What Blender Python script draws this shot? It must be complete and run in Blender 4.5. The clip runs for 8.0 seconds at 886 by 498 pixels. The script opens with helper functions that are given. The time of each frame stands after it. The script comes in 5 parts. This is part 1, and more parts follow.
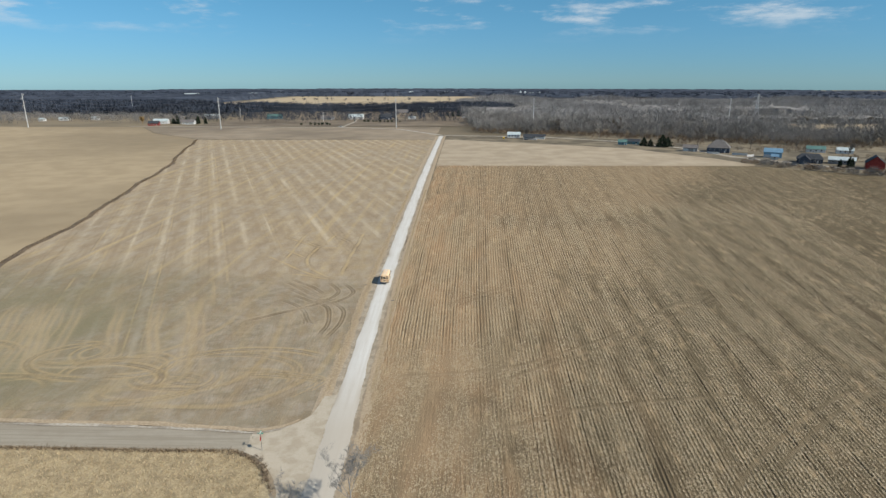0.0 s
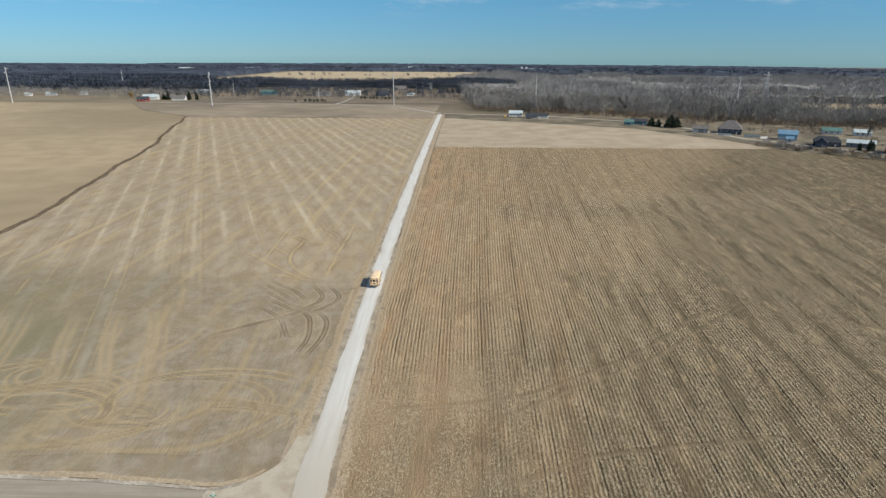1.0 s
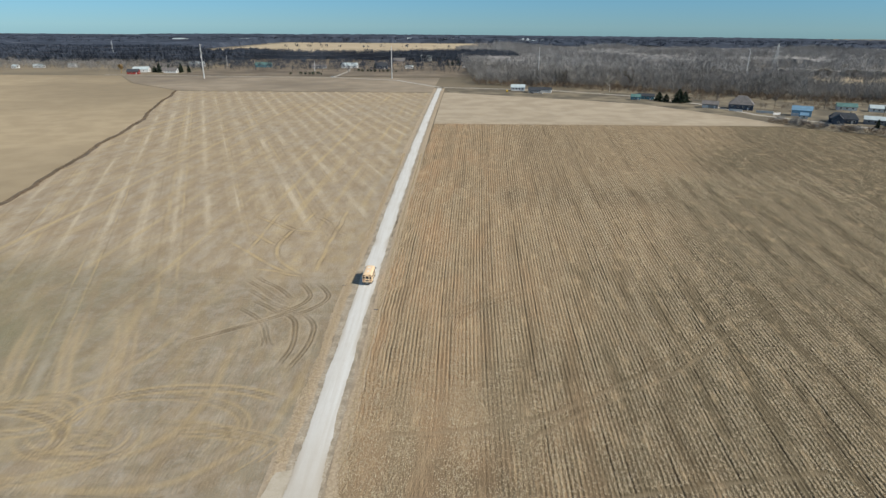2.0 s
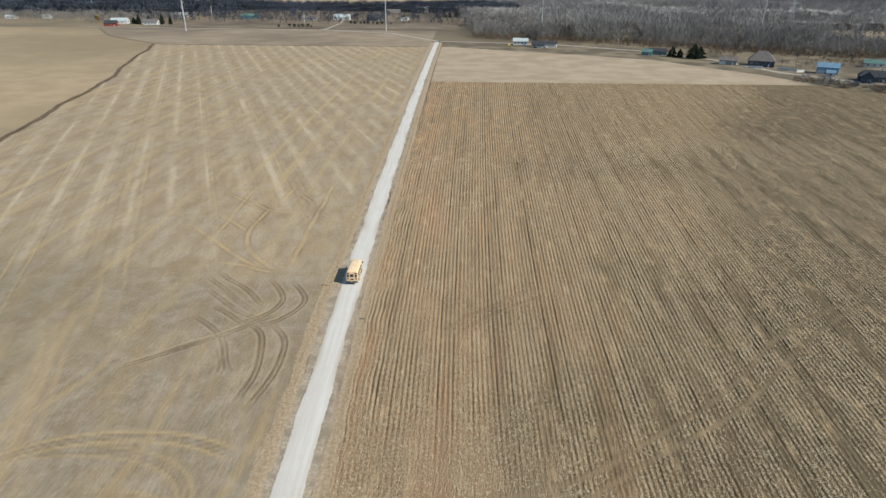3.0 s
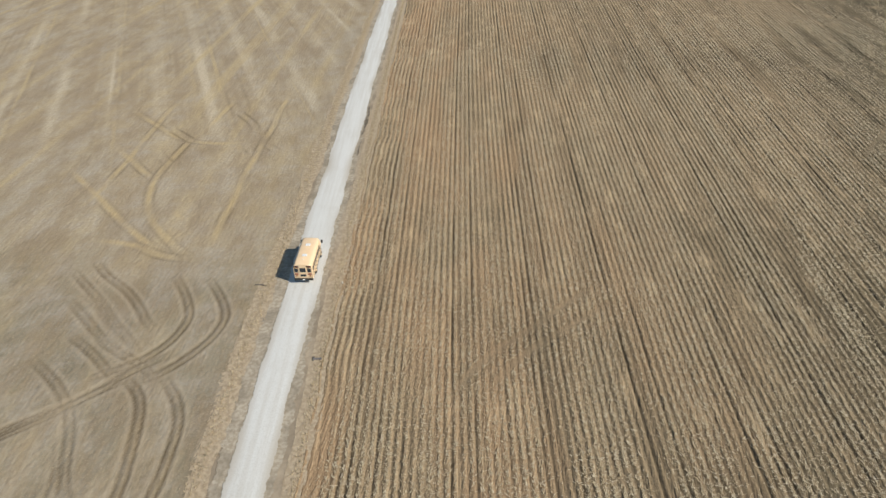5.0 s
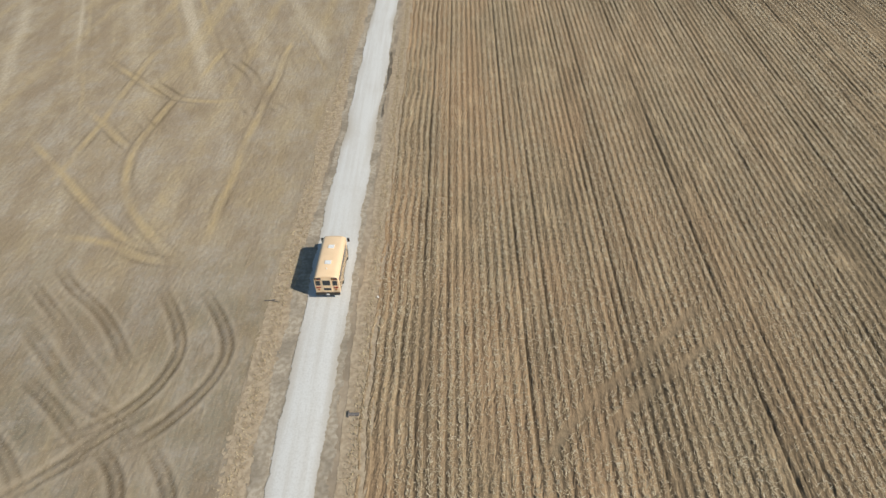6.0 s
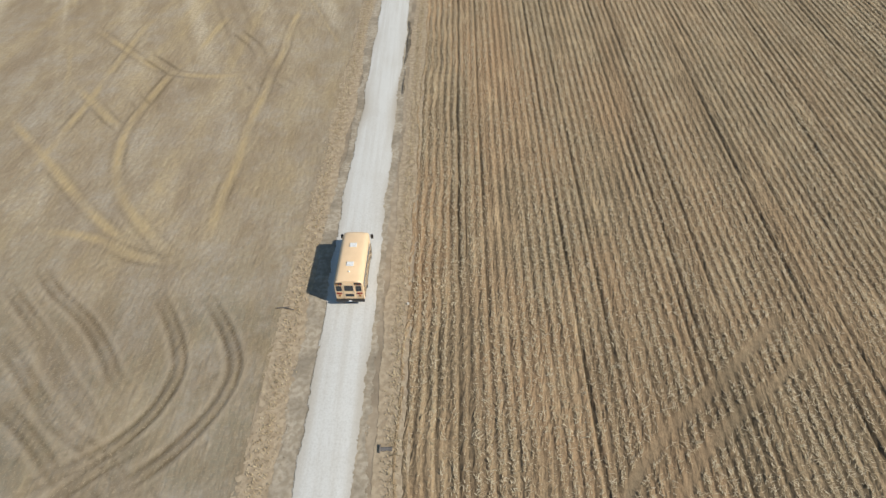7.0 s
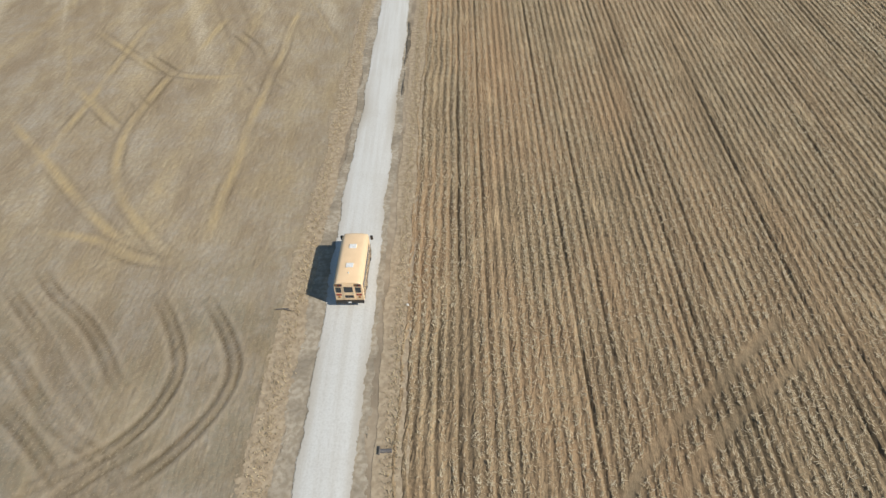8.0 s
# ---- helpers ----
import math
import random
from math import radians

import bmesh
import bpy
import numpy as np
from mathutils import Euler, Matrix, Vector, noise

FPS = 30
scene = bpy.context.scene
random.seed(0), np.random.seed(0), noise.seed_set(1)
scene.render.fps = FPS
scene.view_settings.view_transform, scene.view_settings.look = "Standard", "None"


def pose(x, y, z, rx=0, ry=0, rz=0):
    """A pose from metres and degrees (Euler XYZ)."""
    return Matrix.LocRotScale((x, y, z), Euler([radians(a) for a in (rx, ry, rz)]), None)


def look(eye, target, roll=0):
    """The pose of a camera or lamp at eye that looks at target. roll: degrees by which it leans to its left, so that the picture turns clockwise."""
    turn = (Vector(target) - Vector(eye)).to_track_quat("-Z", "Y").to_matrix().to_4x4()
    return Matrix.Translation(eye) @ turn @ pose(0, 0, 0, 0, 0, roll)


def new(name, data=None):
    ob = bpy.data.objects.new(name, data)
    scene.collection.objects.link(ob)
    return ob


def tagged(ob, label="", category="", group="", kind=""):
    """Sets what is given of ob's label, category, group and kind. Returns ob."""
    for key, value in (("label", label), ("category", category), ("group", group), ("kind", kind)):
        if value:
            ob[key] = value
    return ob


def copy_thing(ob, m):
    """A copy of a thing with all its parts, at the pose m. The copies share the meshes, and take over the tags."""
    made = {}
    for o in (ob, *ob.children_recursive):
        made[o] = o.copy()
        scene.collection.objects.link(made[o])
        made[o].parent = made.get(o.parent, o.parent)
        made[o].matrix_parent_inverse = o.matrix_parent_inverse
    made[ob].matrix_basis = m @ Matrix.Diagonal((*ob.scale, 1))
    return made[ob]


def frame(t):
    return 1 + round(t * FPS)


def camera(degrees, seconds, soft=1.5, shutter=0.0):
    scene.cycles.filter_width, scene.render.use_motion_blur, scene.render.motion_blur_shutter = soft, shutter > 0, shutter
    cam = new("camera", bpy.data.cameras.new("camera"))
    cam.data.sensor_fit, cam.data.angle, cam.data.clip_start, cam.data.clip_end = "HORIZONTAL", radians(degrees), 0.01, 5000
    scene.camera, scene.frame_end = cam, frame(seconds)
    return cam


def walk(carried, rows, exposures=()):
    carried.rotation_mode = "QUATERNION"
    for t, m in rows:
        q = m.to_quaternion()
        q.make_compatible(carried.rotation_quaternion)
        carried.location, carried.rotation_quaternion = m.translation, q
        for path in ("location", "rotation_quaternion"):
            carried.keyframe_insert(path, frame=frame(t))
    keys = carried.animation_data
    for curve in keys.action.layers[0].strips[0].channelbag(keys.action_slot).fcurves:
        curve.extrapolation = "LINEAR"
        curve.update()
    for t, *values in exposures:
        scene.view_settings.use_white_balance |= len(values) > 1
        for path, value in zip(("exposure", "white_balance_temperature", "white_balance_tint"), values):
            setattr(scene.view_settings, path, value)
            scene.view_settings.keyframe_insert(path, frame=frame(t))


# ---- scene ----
# The drone: seconds, place, pitch, roll, yaw.
cam = camera(75.0, 8.0, soft=1.4)
ROWS = [
    (0.0, 19.33, 0.00, 60.44, -16.24, 0.01, 0.36),
    (0.5, 19.12, 11.42, 61.57, -17.77, 0.03, 0.26),
    (1.0, 19.80, 20.10, 61.05, -18.51, 0.33, 0.25),
    (2.5, 19.39, 46.21, 61.29, -23.00, 0.48, 0.10),
    (3.0, 18.85, 61.02, 58.91, -25.25, 0.59, -0.21),
    (3.5, 19.06, 74.35, 56.93, -27.70, 0.54, -0.12),
    (4.0, 18.83, 86.23, 53.18, -29.60, 0.62, -0.27),
    (5.5, 15.20, 119.83, 46.27, -40.12, -0.66, -0.57),
    (6.0, 11.50, 128.33, 42.76, -42.67, -0.80, -0.25),
    (6.5, 9.08, 135.10, 38.89, -44.62, -0.85, -0.13),
    (7.0, 8.24, 135.55, 38.59, -44.78, -0.96, 0.07),
    (7.5, 8.13, 135.60, 38.62, -44.79, -0.98, 0.10),
    (8.0, 8.27, 135.63, 38.60, -44.73, -0.98, 0.07),
]
EXPOSURE = [(0.0, 0.0), (4.0, 0.0), (6.5, -0.1), (8.0, -0.1)]
walk(cam, [(t, pose(x, y, z, 90 + p, 0, w) @ pose(0, 0, 0, 0, 0, r)) for t, x, y, z, p, r, w in ROWS], EXPOSURE)

# ---- light: a spring sun and a blue sky with thin clouds ----
SUN_EL, SUN_AZ = radians(40.0), radians(116.0)      # azimuth clockwise from +y
sun_to = Vector((math.sin(SUN_AZ) * math.cos(SUN_EL), math.cos(SUN_AZ) * math.cos(SUN_EL), math.sin(SUN_EL)))
sun_data = bpy.data.lights.new("sun", "SUN")
sun_data.energy, sun_data.angle, sun_data.color = 4.8, radians(0.6), (1.0, 0.945, 0.845)
sun = new("sun", sun_data)
sun.matrix_world = look(sun_to * 300, (0, 0, 0))


# ---- node helpers ----
def node_in(nt, socket, value):
    if isinstance(value, bpy.types.NodeSocket):
        nt.links.new(value, socket)
    elif isinstance(value, (tuple, list)) and len(value) == 3 and socket.type == "RGBA":
        socket.default_value = (*value, 1.0)
    else:
        socket.default_value = value


def maths(nt, op, a, b=0.0, clamp=False):
    n = nt.nodes.new("ShaderNodeMath")
    n.operation, n.use_clamp = op, clamp
    node_in(nt, n.inputs[0], a)
    node_in(nt, n.inputs[1], b)
    return n.outputs[0]


def ramp(nt, v, a, b, lo=0.0, hi=1.0):
    n = nt.nodes.new("ShaderNodeMapRange")
    n.interpolation_type = "SMOOTHSTEP"
    for i, q in enumerate((v, a, b, lo, hi)):
        node_in(nt, n.inputs[i], q)
    return n.outputs[0]


def blend(nt, f, a, b, how="MIX"):
    n = nt.nodes.new("ShaderNodeMix")
    n.data_type, n.blend_type = "RGBA", how
    node_in(nt, n.inputs[0], f)
    node_in(nt, n.inputs[6], a)
    node_in(nt, n.inputs[7], b)
    return n.outputs[2]


def place(nt, scale=(1, 1, 1), turn=0.0):
    g = nt.nodes.new("ShaderNodeNewGeometry")
    m = nt.nodes.new("ShaderNodeMapping")
    m.inputs["Scale"].default_value = scale
    m.inputs["Rotation"].default_value = (0, 0, radians(turn))
    nt.links.new(g.outputs["Position"], m.inputs["Vector"])
    return m.outputs[0]


def speckle(nt, vec, scale, detail=3.0, rough=0.55, bend=0.0):
    n = nt.nodes.new("ShaderNodeTexNoise")
    nt.links.new(vec, n.inputs["Vector"])
    n.inputs["Scale"].default_value, n.inputs["Detail"].default_value = scale, detail
    n.inputs["Roughness"].default_value, n.inputs["Distortion"].default_value = rough, bend
    return n.outputs[0]


def xyz(nt, vec):
    n = nt.nodes.new("ShaderNodeSeparateXYZ")
    nt.links.new(vec, n.inputs[0])
    return n.outputs


def attribute(nt, name):
    n = nt.nodes.new("ShaderNodeAttribute")
    n.attribute_name = name
    return n.outputs["Fac"]


def bump(nt, height, strength=0.5, distance=0.1):
    n = nt.nodes.new("ShaderNodeBump")
    n.inputs["Strength"].default_value, n.inputs["Distance"].default_value = strength, distance
    nt.links.new(height, n.inputs["Height"])
    return n.outputs[0]


def material(name, colour=(0.5, 0.5, 0.5), rough=0.85, metal=0.0, spec=0.25):
    m = bpy.data.materials.new(name)
    m.use_nodes = True
    b = m.node_tree.nodes["Principled BSDF"]
    b.inputs["Base Color"].default_value = (*colour, 1)
    b.inputs["Roughness"].default_value, b.inputs["Metallic"].default_value = rough, metal
    b.inputs["Specular IOR Level"].default_value = spec
    return m, m.node_tree, b


def grainy(name, a, b, scale, rough=0.85, metal=0.0, spec=0.25, big=None, relief=0.0):
    """A surface of two tones, mottled at a fine and a coarse scale."""
    m, nt, s = material(name, a, rough, metal, spec)
    v = place(nt)
    f = ramp(nt, speckle(nt, v, scale, 4), 0.35, 0.65)
    c = blend(nt, f, a, b)
    if big:
        c = blend(nt, ramp(nt, speckle(nt, v, big, 2), 0.4, 0.65, 0, 0.6), c, tuple(0.6 * q for q in b))
    node_in(nt, s.inputs["Base Color"], c)
    if relief:
        node_in(nt, s.inputs["Normal"], bump(nt, f, 0.6, relief))
    return m


def frayed(m, reach=0.45, scale=2.0):
    """Lets a surface thin out towards its borders in tufts, by its fade value."""
    nt = m.node_tree
    s = nt.nodes["Principled BSDF"]
    v = place(nt, (1, 0.6, 1))
    n = maths(nt, "ADD", maths(nt, "MULTIPLY", speckle(nt, v, scale, 5, 0.7), 0.7), maths(nt, "MULTIPLY", speckle(nt, v, 0.35, 2), 0.5))
    node_in(nt, s.inputs["Alpha"], maths(nt, "GREATER_THAN", attribute(nt, "fade"), maths(nt, "MULTIPLY", maths(nt, "SUBTRACT", n, 0.2), reach)))
    return m


# The sky, with streaks of thin cloud low over the horizon.
world = bpy.data.worlds.new("sky")
scene.world = world
world.use_nodes = True
wt = world.node_tree
sky = wt.nodes.new("ShaderNodeTexSky")
sky.sky_type, sky.sun_disc = "NISHITA", False
sky.sun_elevation, sky.sun_rotation = SUN_EL, SUN_AZ
sky.air_density, sky.dust_density, sky.ozone_density = 1.0, 0.0, 2.5
tc = wt.nodes.new("ShaderNodeTexCoord")
sx, sy, sz = xyz(wt, tc.outputs["Generated"])
cloud_map = wt.nodes.new("ShaderNodeMapping")
cloud_map.inputs["Scale"].default_value = (1, 1, 4.5)
wt.links.new(tc.outputs["Generated"], cloud_map.inputs["Vector"])
cl = maths(wt, "MULTIPLY", ramp(wt, speckle(wt, cloud_map.outputs[0], 7.0, 7, 0.62), 0.5, 0.72), ramp(wt, sz, 0.055, 0.1))
haze = ramp(wt, sz, 0.0, 0.16)
tints = blend(wt, ramp(wt, sz, 0.2, 0.6), blend(wt, haze, (0.29, 0.56, 0.94), (0.35, 0.69, 0.86)), (0.82, 0.93, 0.9))
clear = blend(wt, 1.0, sky.outputs[0], tints, "MULTIPLY")
tint = blend(wt, maths(wt, "MULTIPLY", cl, 0.8), clear, (6.5, 7.1, 7.6))
node_in(wt, wt.nodes["Background"].inputs[0], tint)
wt.nodes["Background"].inputs[1].default_value = 0.1


# ---- mesh helpers ----
def mesh_of(name, verts, faces, smooth=False):
    me = bpy.data.meshes.new(name)
    v = np.asarray(verts, dtype=np.float32).reshape(-1, 3)
    f = np.asarray(faces, dtype=np.int32)
    k = f.shape[1]
    me.vertices.add(len(v))
    me.vertices.foreach_set("co", v.ravel())
    me.loops.add(f.size)
    me.loops.foreach_set("vertex_index", f.ravel())
    me.polygons.add(len(f))
    me.polygons.foreach_set("loop_start", np.arange(0, f.size, k, dtype=np.int32))
    me.polygons.foreach_set("use_smooth", np.full(len(f), smooth))
    me.update(calc_edges=True)
    return me


def grid_faces(nx, ny):
    i = np.arange(nx * ny).reshape(ny, nx)
    return np.stack([i[:-1, :-1], i[:-1, 1:], i[1:, 1:], i[1:, :-1]], -1).reshape(-1, 4)


def rise(x, y):
    """The land falls away gently far off."""
    r = np.clip((np.hypot(x, y) - 1500.0) / 3300.0, 0, 1)
    return -12.0 * r * r * (3 - 2 * r)


def centre(y):
    """The gravel road's middle line, bending gently to the east."""
    return 13.0 * np.clip((np.asarray(y, dtype=float) - 150.0) / 515.0, 0, 2) ** 1.35


def fan(y):
    """How far the straight corn rows spread along the field."""
    return 1.06 + 0.0014 * (np.asarray(y, dtype=float) - 150.0)


def wobble(y, seed, size=0.3, step=6.0):
    """A smooth random line along y."""
    rng = np.random.RandomState(seed)
    k = rng.rand(6) * 6.28
    return size * sum(np.sin(np.asarray(y) / (step * (0.35 + 0.55 * i)) + k[i]) for i in range(6)) / 2.4


def strip(name, ys, x0, x1, z, mat, label, n=2, crown=0.0, soft=False):
    """A band of ground along y between two lines of x."""
    u = np.linspace(0, 1, n)
    X = x0[:, None] * (1 - u) + x1[:, None] * u
    Y = np.repeat(ys[:, None], n, 1)
    Z = z + crown * (1 - (2 * u - 1) ** 2)[None, :] + rise(X, Y)
    ob = new(name, mesh_of(name, np.stack([X, Y, Z], -1), grid_faces(n, len(ys)), True))
    ob.data.materials.append(mat)
    if soft:
        vertex_value(ob.data, "fade", np.repeat((1 - np.abs(2 * u - 1))[None, :], len(ys), 0))
    return tagged(ob, label, name.split("_")[0], kind="structure")


def vertex_value(me, name, values):
    a = me.attributes.new(name, "FLOAT", "POINT")
    a.data.foreach_set("value", np.asarray(values, dtype=np.float32).ravel())


def near_line(X, Y, line, ends=0.0):
    """Distance of points to a smoothed line through a few places; ends: also how far it has faded in from both ends."""
    p = np.array(line, dtype=float)
    for _ in range(2):
        q = np.empty((2 * len(p) - 2, 2))
        q[0::2], q[1::2] = 0.75 * p[:-1] + 0.25 * p[1:], 0.25 * p[:-1] + 0.75 * p[1:]
        p = np.vstack([p[:1], q, p[-1:]])
    lo, hi = p.min(0) - 5, p.max(0) + 5
    close = (X > lo[0]) & (X < hi[0]) & (Y > lo[1]) & (Y < hi[1])
    x, y = X[close], Y[close]
    best, along, s0 = np.full(x.shape, 1e4), np.zeros(x.shape), 0.0
    for a, b in zip(p[:-1], p[1:]):
        d = b - a
        length = math.sqrt(d @ d)
        t = np.clip(((x - a[0]) * d[0] + (y - a[1]) * d[1]) / max(d @ d, 1e-9), 0, 1)
        q = (x - a[0] - t * d[0]) ** 2 + (y - a[1] - t * d[1]) ** 2
        near = q < best
        best, along = np.where(near, q, best), np.where(near, s0 + t * length, along)
        s0 += length
    dist = np.full(X.shape, 99.0)
    dist[close] = np.sqrt(best)
    if ends:
        fade = np.zeros(X.shape)
        fade[close] = np.clip(np.minimum(along, s0 - along) / ends, 0, 1)
        return dist, fade
    return dist

# ---- materials of the land ----
def along_rows(nt, scale=(1, 1, 1), turn=0.0):
    """Place across and along the crop rows, which spread away from the road."""
    g = nt.nodes.new("ShaderNodeCombineXYZ")
    nt.links.new(attribute(nt, "across"), g.inputs[0])
    nt.links.new(xyz(nt, place(nt))[1], g.inputs[1])
    m = nt.nodes.new("ShaderNodeMapping")
    m.inputs["Scale"].default_value = scale
    m.inputs["Rotation"].default_value = (0, 0, radians(turn))
    nt.links.new(g.outputs[0], m.inputs["Vector"])
    return m.outputs[0]


def soil_material(name, straw, soil, olive, row=0.76, turn=0.0, rows=0.8, rut=False):
    m, nt, s = material(name, straw, 0.95, 0, 0.1)
    v = place(nt, turn=turn)
    x, y, z = xyz(nt, v)
    bend = maths(nt, "MULTIPLY", maths(nt, "SUBTRACT", speckle(nt, along_rows(nt, (1, 0.25, 1), turn), 0.5, 3), 0.5), 0.35)
    wave = maths(nt, "SINE", maths(nt, "MULTIPLY", maths(nt, "ADD", attribute(nt, "across"), bend), 2 * math.pi / row))
    grain = speckle(nt, along_rows(nt, (1, 0.6, 1), turn), 4.0, 6, 0.75)
    mixv = maths(nt, "ADD", maths(nt, "MULTIPLY", wave, maths(nt, "MULTIPLY", maths(nt, "SUBTRACT", 1.0, attribute(nt, "flat")), maths(nt, "MULTIPLY", ramp(nt, speckle(nt, along_rows(nt, (2.2, 0.25, 1), turn), 0.5, 3, 0.6), 0.3, 0.65, 0.1, 1.0), 0.15 * rows))), grain)
    c = blend(nt, ramp(nt, mixv, 0.3, 0.75), soil, straw)
    patch = speckle(nt, along_rows(nt, (1, 0.5, 1), turn), 0.035, 4, 0.6)
    # Olive stubble tone to the near east, darkened further for weaker light there.
    east = maths(nt, "ADD", maths(nt, "MULTIPLY", patch, 0.8), ramp(nt, maths(nt, "SUBTRACT", x, maths(nt, "MULTIPLY", maths(nt, "SUBTRACT", y, 100.0), 0.55)), -45, 85, -0.3, 0.5))
    c = blend(nt, ramp(nt, east, 0.34, 0.8), c, blend(nt, 0.76, c, olive))
    ruddy = maths(nt, "MULTIPLY", ramp(nt, x, 75, 8), ramp(nt, speckle(nt, along_rows(nt, (1, 0.3, 1), turn), 0.09, 4, 0.6), 0.38, 0.62))
    c = blend(nt, maths(nt, "MULTIPLY", ruddy, 0.42), c, (0.43, 0.26, 0.14))
    pale = speckle(nt, along_rows(nt, (1, 0.3, 1), turn + 7), 0.4, 4, 0.7)
    c = blend(nt, ramp(nt, pale, 0.5, 0.72, 0, 0.45), c, tuple(min(1, 1.45 * q) for q in straw))
    lane = speckle(nt, along_rows(nt, (1, 0.02, 1), turn), 0.22, 3, 0.6)
    c = blend(nt, ramp(nt, lane, 0.5, 0.64, 0, 0.35), c, soil)
    if rut:
        # Deep furrows and track rims: bare soil, darkened further to paint furrow shade.
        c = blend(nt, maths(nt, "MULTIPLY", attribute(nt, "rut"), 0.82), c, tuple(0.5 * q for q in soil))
        c = blend(nt, maths(nt, "MULTIPLY", attribute(nt, "pressed"), 0.58), c, (0.3, 0.235, 0.15))
        c = blend(nt, maths(nt, "MULTIPLY", attribute(nt, "dark_patch"), 0.7), c, tuple(0.5 * q for q in soil))
    node_in(nt, s.inputs["Base Color"], c)
    node_in(nt, s.inputs["Normal"], bump(nt, mixv, 0.9, 0.12))
    return m


def stubble_material(name):
    """Bean stubble: smooth tan ground with pale combine lanes that cross in two ways."""
    m, nt, s = material(name, (0.3, 0.25, 0.18), 0.95, 0, 0.1)
    tan, grey, gold, dark = (0.44, 0.352, 0.228), (0.41, 0.352, 0.262), (0.53, 0.405, 0.215), (0.3, 0.228, 0.148)
    pale_straw = (0.6, 0.51, 0.37)
    v = place(nt)
    big = speckle(nt, v, 0.014, 4, 0.6)
    c = blend(nt, ramp(nt, big, 0.4, 0.62), tan, grey)
    c = blend(nt, ramp(nt, speckle(nt, v, 0.05, 5, 0.65), 0.45, 0.7, 0, 0.6), c, dark)
    area = attribute(nt, "lanes")
    near = attribute(nt, "trodden")
    a_, b_ = attribute(nt, "lane_a"), attribute(nt, "lane_b")
    off = maths(nt, "MULTIPLY", maths(nt, "SUBTRACT", speckle(nt, v, 0.05, 3), 0.5), 1.6)
    c = blend(nt, maths(nt, "MULTIPLY", near, 0.8), c, blend(nt, ramp(nt, speckle(nt, v, 0.12, 5, 0.6), 0.35, 0.65), (0.15, 0.136, 0.098), (0.232, 0.212, 0.157)))
    c = blend(nt, ramp(nt, speckle(nt, v, 0.25, 7, 0.7), 0.42, 0.62, 0, 0.6), c, (0.42, 0.372, 0.308))
    c = blend(nt, ramp(nt, speckle(nt, place(nt, (1, 0.4, 1), 25), 0.22, 7, 0.7), 0.42, 0.64, 0, 0.65), c, (0.24, 0.175, 0.105))
    c = blend(nt, ramp(nt, speckle(nt, place(nt, (1, 0.3, 1), 5), 0.16, 7, 0.7), 0.45, 0.72, 0, 0.45), c, gold)

    far = maths(nt, "SUBTRACT", 1.0, near)
    uneven = ramp(nt, speckle(nt, v, 0.016, 4, 0.6), 0.38, 0.6, 0.55, 1.0)

    def lane_noise(value, scale):
        w = nt.nodes.new("ShaderNodeTexNoise")
        w.noise_dimensions = "1D"
        w.inputs["Scale"].default_value, w.inputs["Detail"].default_value = scale, 2.0
        nt.links.new(value, w.inputs["W"])
        return w.outputs[0]

    def lanes(value, period, mid, soft, long, turn, least=0.1):
        """Straight stripes at uneven spacing, patchy along their way."""
        shift = maths(nt, "MULTIPLY", maths(nt, "SUBTRACT", lane_noise(value, 0.09), 0.5), 7.0)
        strength = ramp(nt, lane_noise(value, 0.31), 0.36, 0.58, 0.45, 1.1)
        saw = maths(nt, "PINGPONG", maths(nt, "ADD", maths(nt, "ADD", value, off), shift), period / 2)
        d = maths(nt, "ABSOLUTE", maths(nt, "SUBTRACT", saw, mid))
        n = ramp(nt, speckle(nt, place(nt, (1, 0.25, 1), turn), long, 4, 0.65), 0.38, 0.62, least, 1.0)
        n = maths(nt, "MULTIPLY", n, maths(nt, "MULTIPLY", strength, uneven))
        return maths(nt, "MULTIPLY", maths(nt, "MULTIPLY", ramp(nt, d, soft, 0.1 * soft), n), area)
    cell = maths(nt, "MULTIPLY", maths(nt, "PINGPONG", a_, 5.5), maths(nt, "PINGPONG", maths(nt, "ADD", b_, 3.0), 5.5))
    cell = ramp(nt, maths(nt, "ADD", cell, maths(nt, "MULTIPLY", speckle(nt, v, 0.06, 3), 20.0)), 14, 36)
    c = blend(nt, maths(nt, "MULTIPLY", maths(nt, "MULTIPLY", cell, maths(nt, "MULTIPLY", area, far)), 0.4), c, dark)
    c = blend(nt, maths(nt, "MULTIPLY", lanes(a_, 22.0, 5.6, 1.6, 0.06, 25), 0.75), c, dark)
    c = blend(nt, maths(nt, "MULTIPLY", lanes(a_, 11.0, 3.4, 0.7, 0.09, 25, 0.0), 0.65), c, tuple(0.8 * q for q in dark))
    c = blend(nt, maths(nt, "MULTIPLY", lanes(b_, 11.0, 3.0, 0.7, 0.08, 0, 0.0), 0.55), c, tuple(0.85 * q for q in dark))
    stripe = blend(nt, near, pale_straw, (0.45, 0.41, 0.33))
    c = blend(nt, maths(nt, "MULTIPLY", lanes(a_, 11.0, 0.0, 2.0, 0.04, 22), 0.8), c, stripe)
    c = blend(nt, maths(nt, "MULTIPLY", lanes(a_, 22.0, 2.6, 0.7, 0.07, 25, 0.0), 0.7), c, gold)
    c = blend(nt, maths(nt, "MULTIPLY", lanes(b_, 11.0, 0.0, 1.8, 0.04, 0), maths(nt, "SUBTRACT", 0.8, maths(nt, "MULTIPLY", near, 0.6))), c, gold)
    fine = speckle(nt, v, 2.2, 6, 0.7)
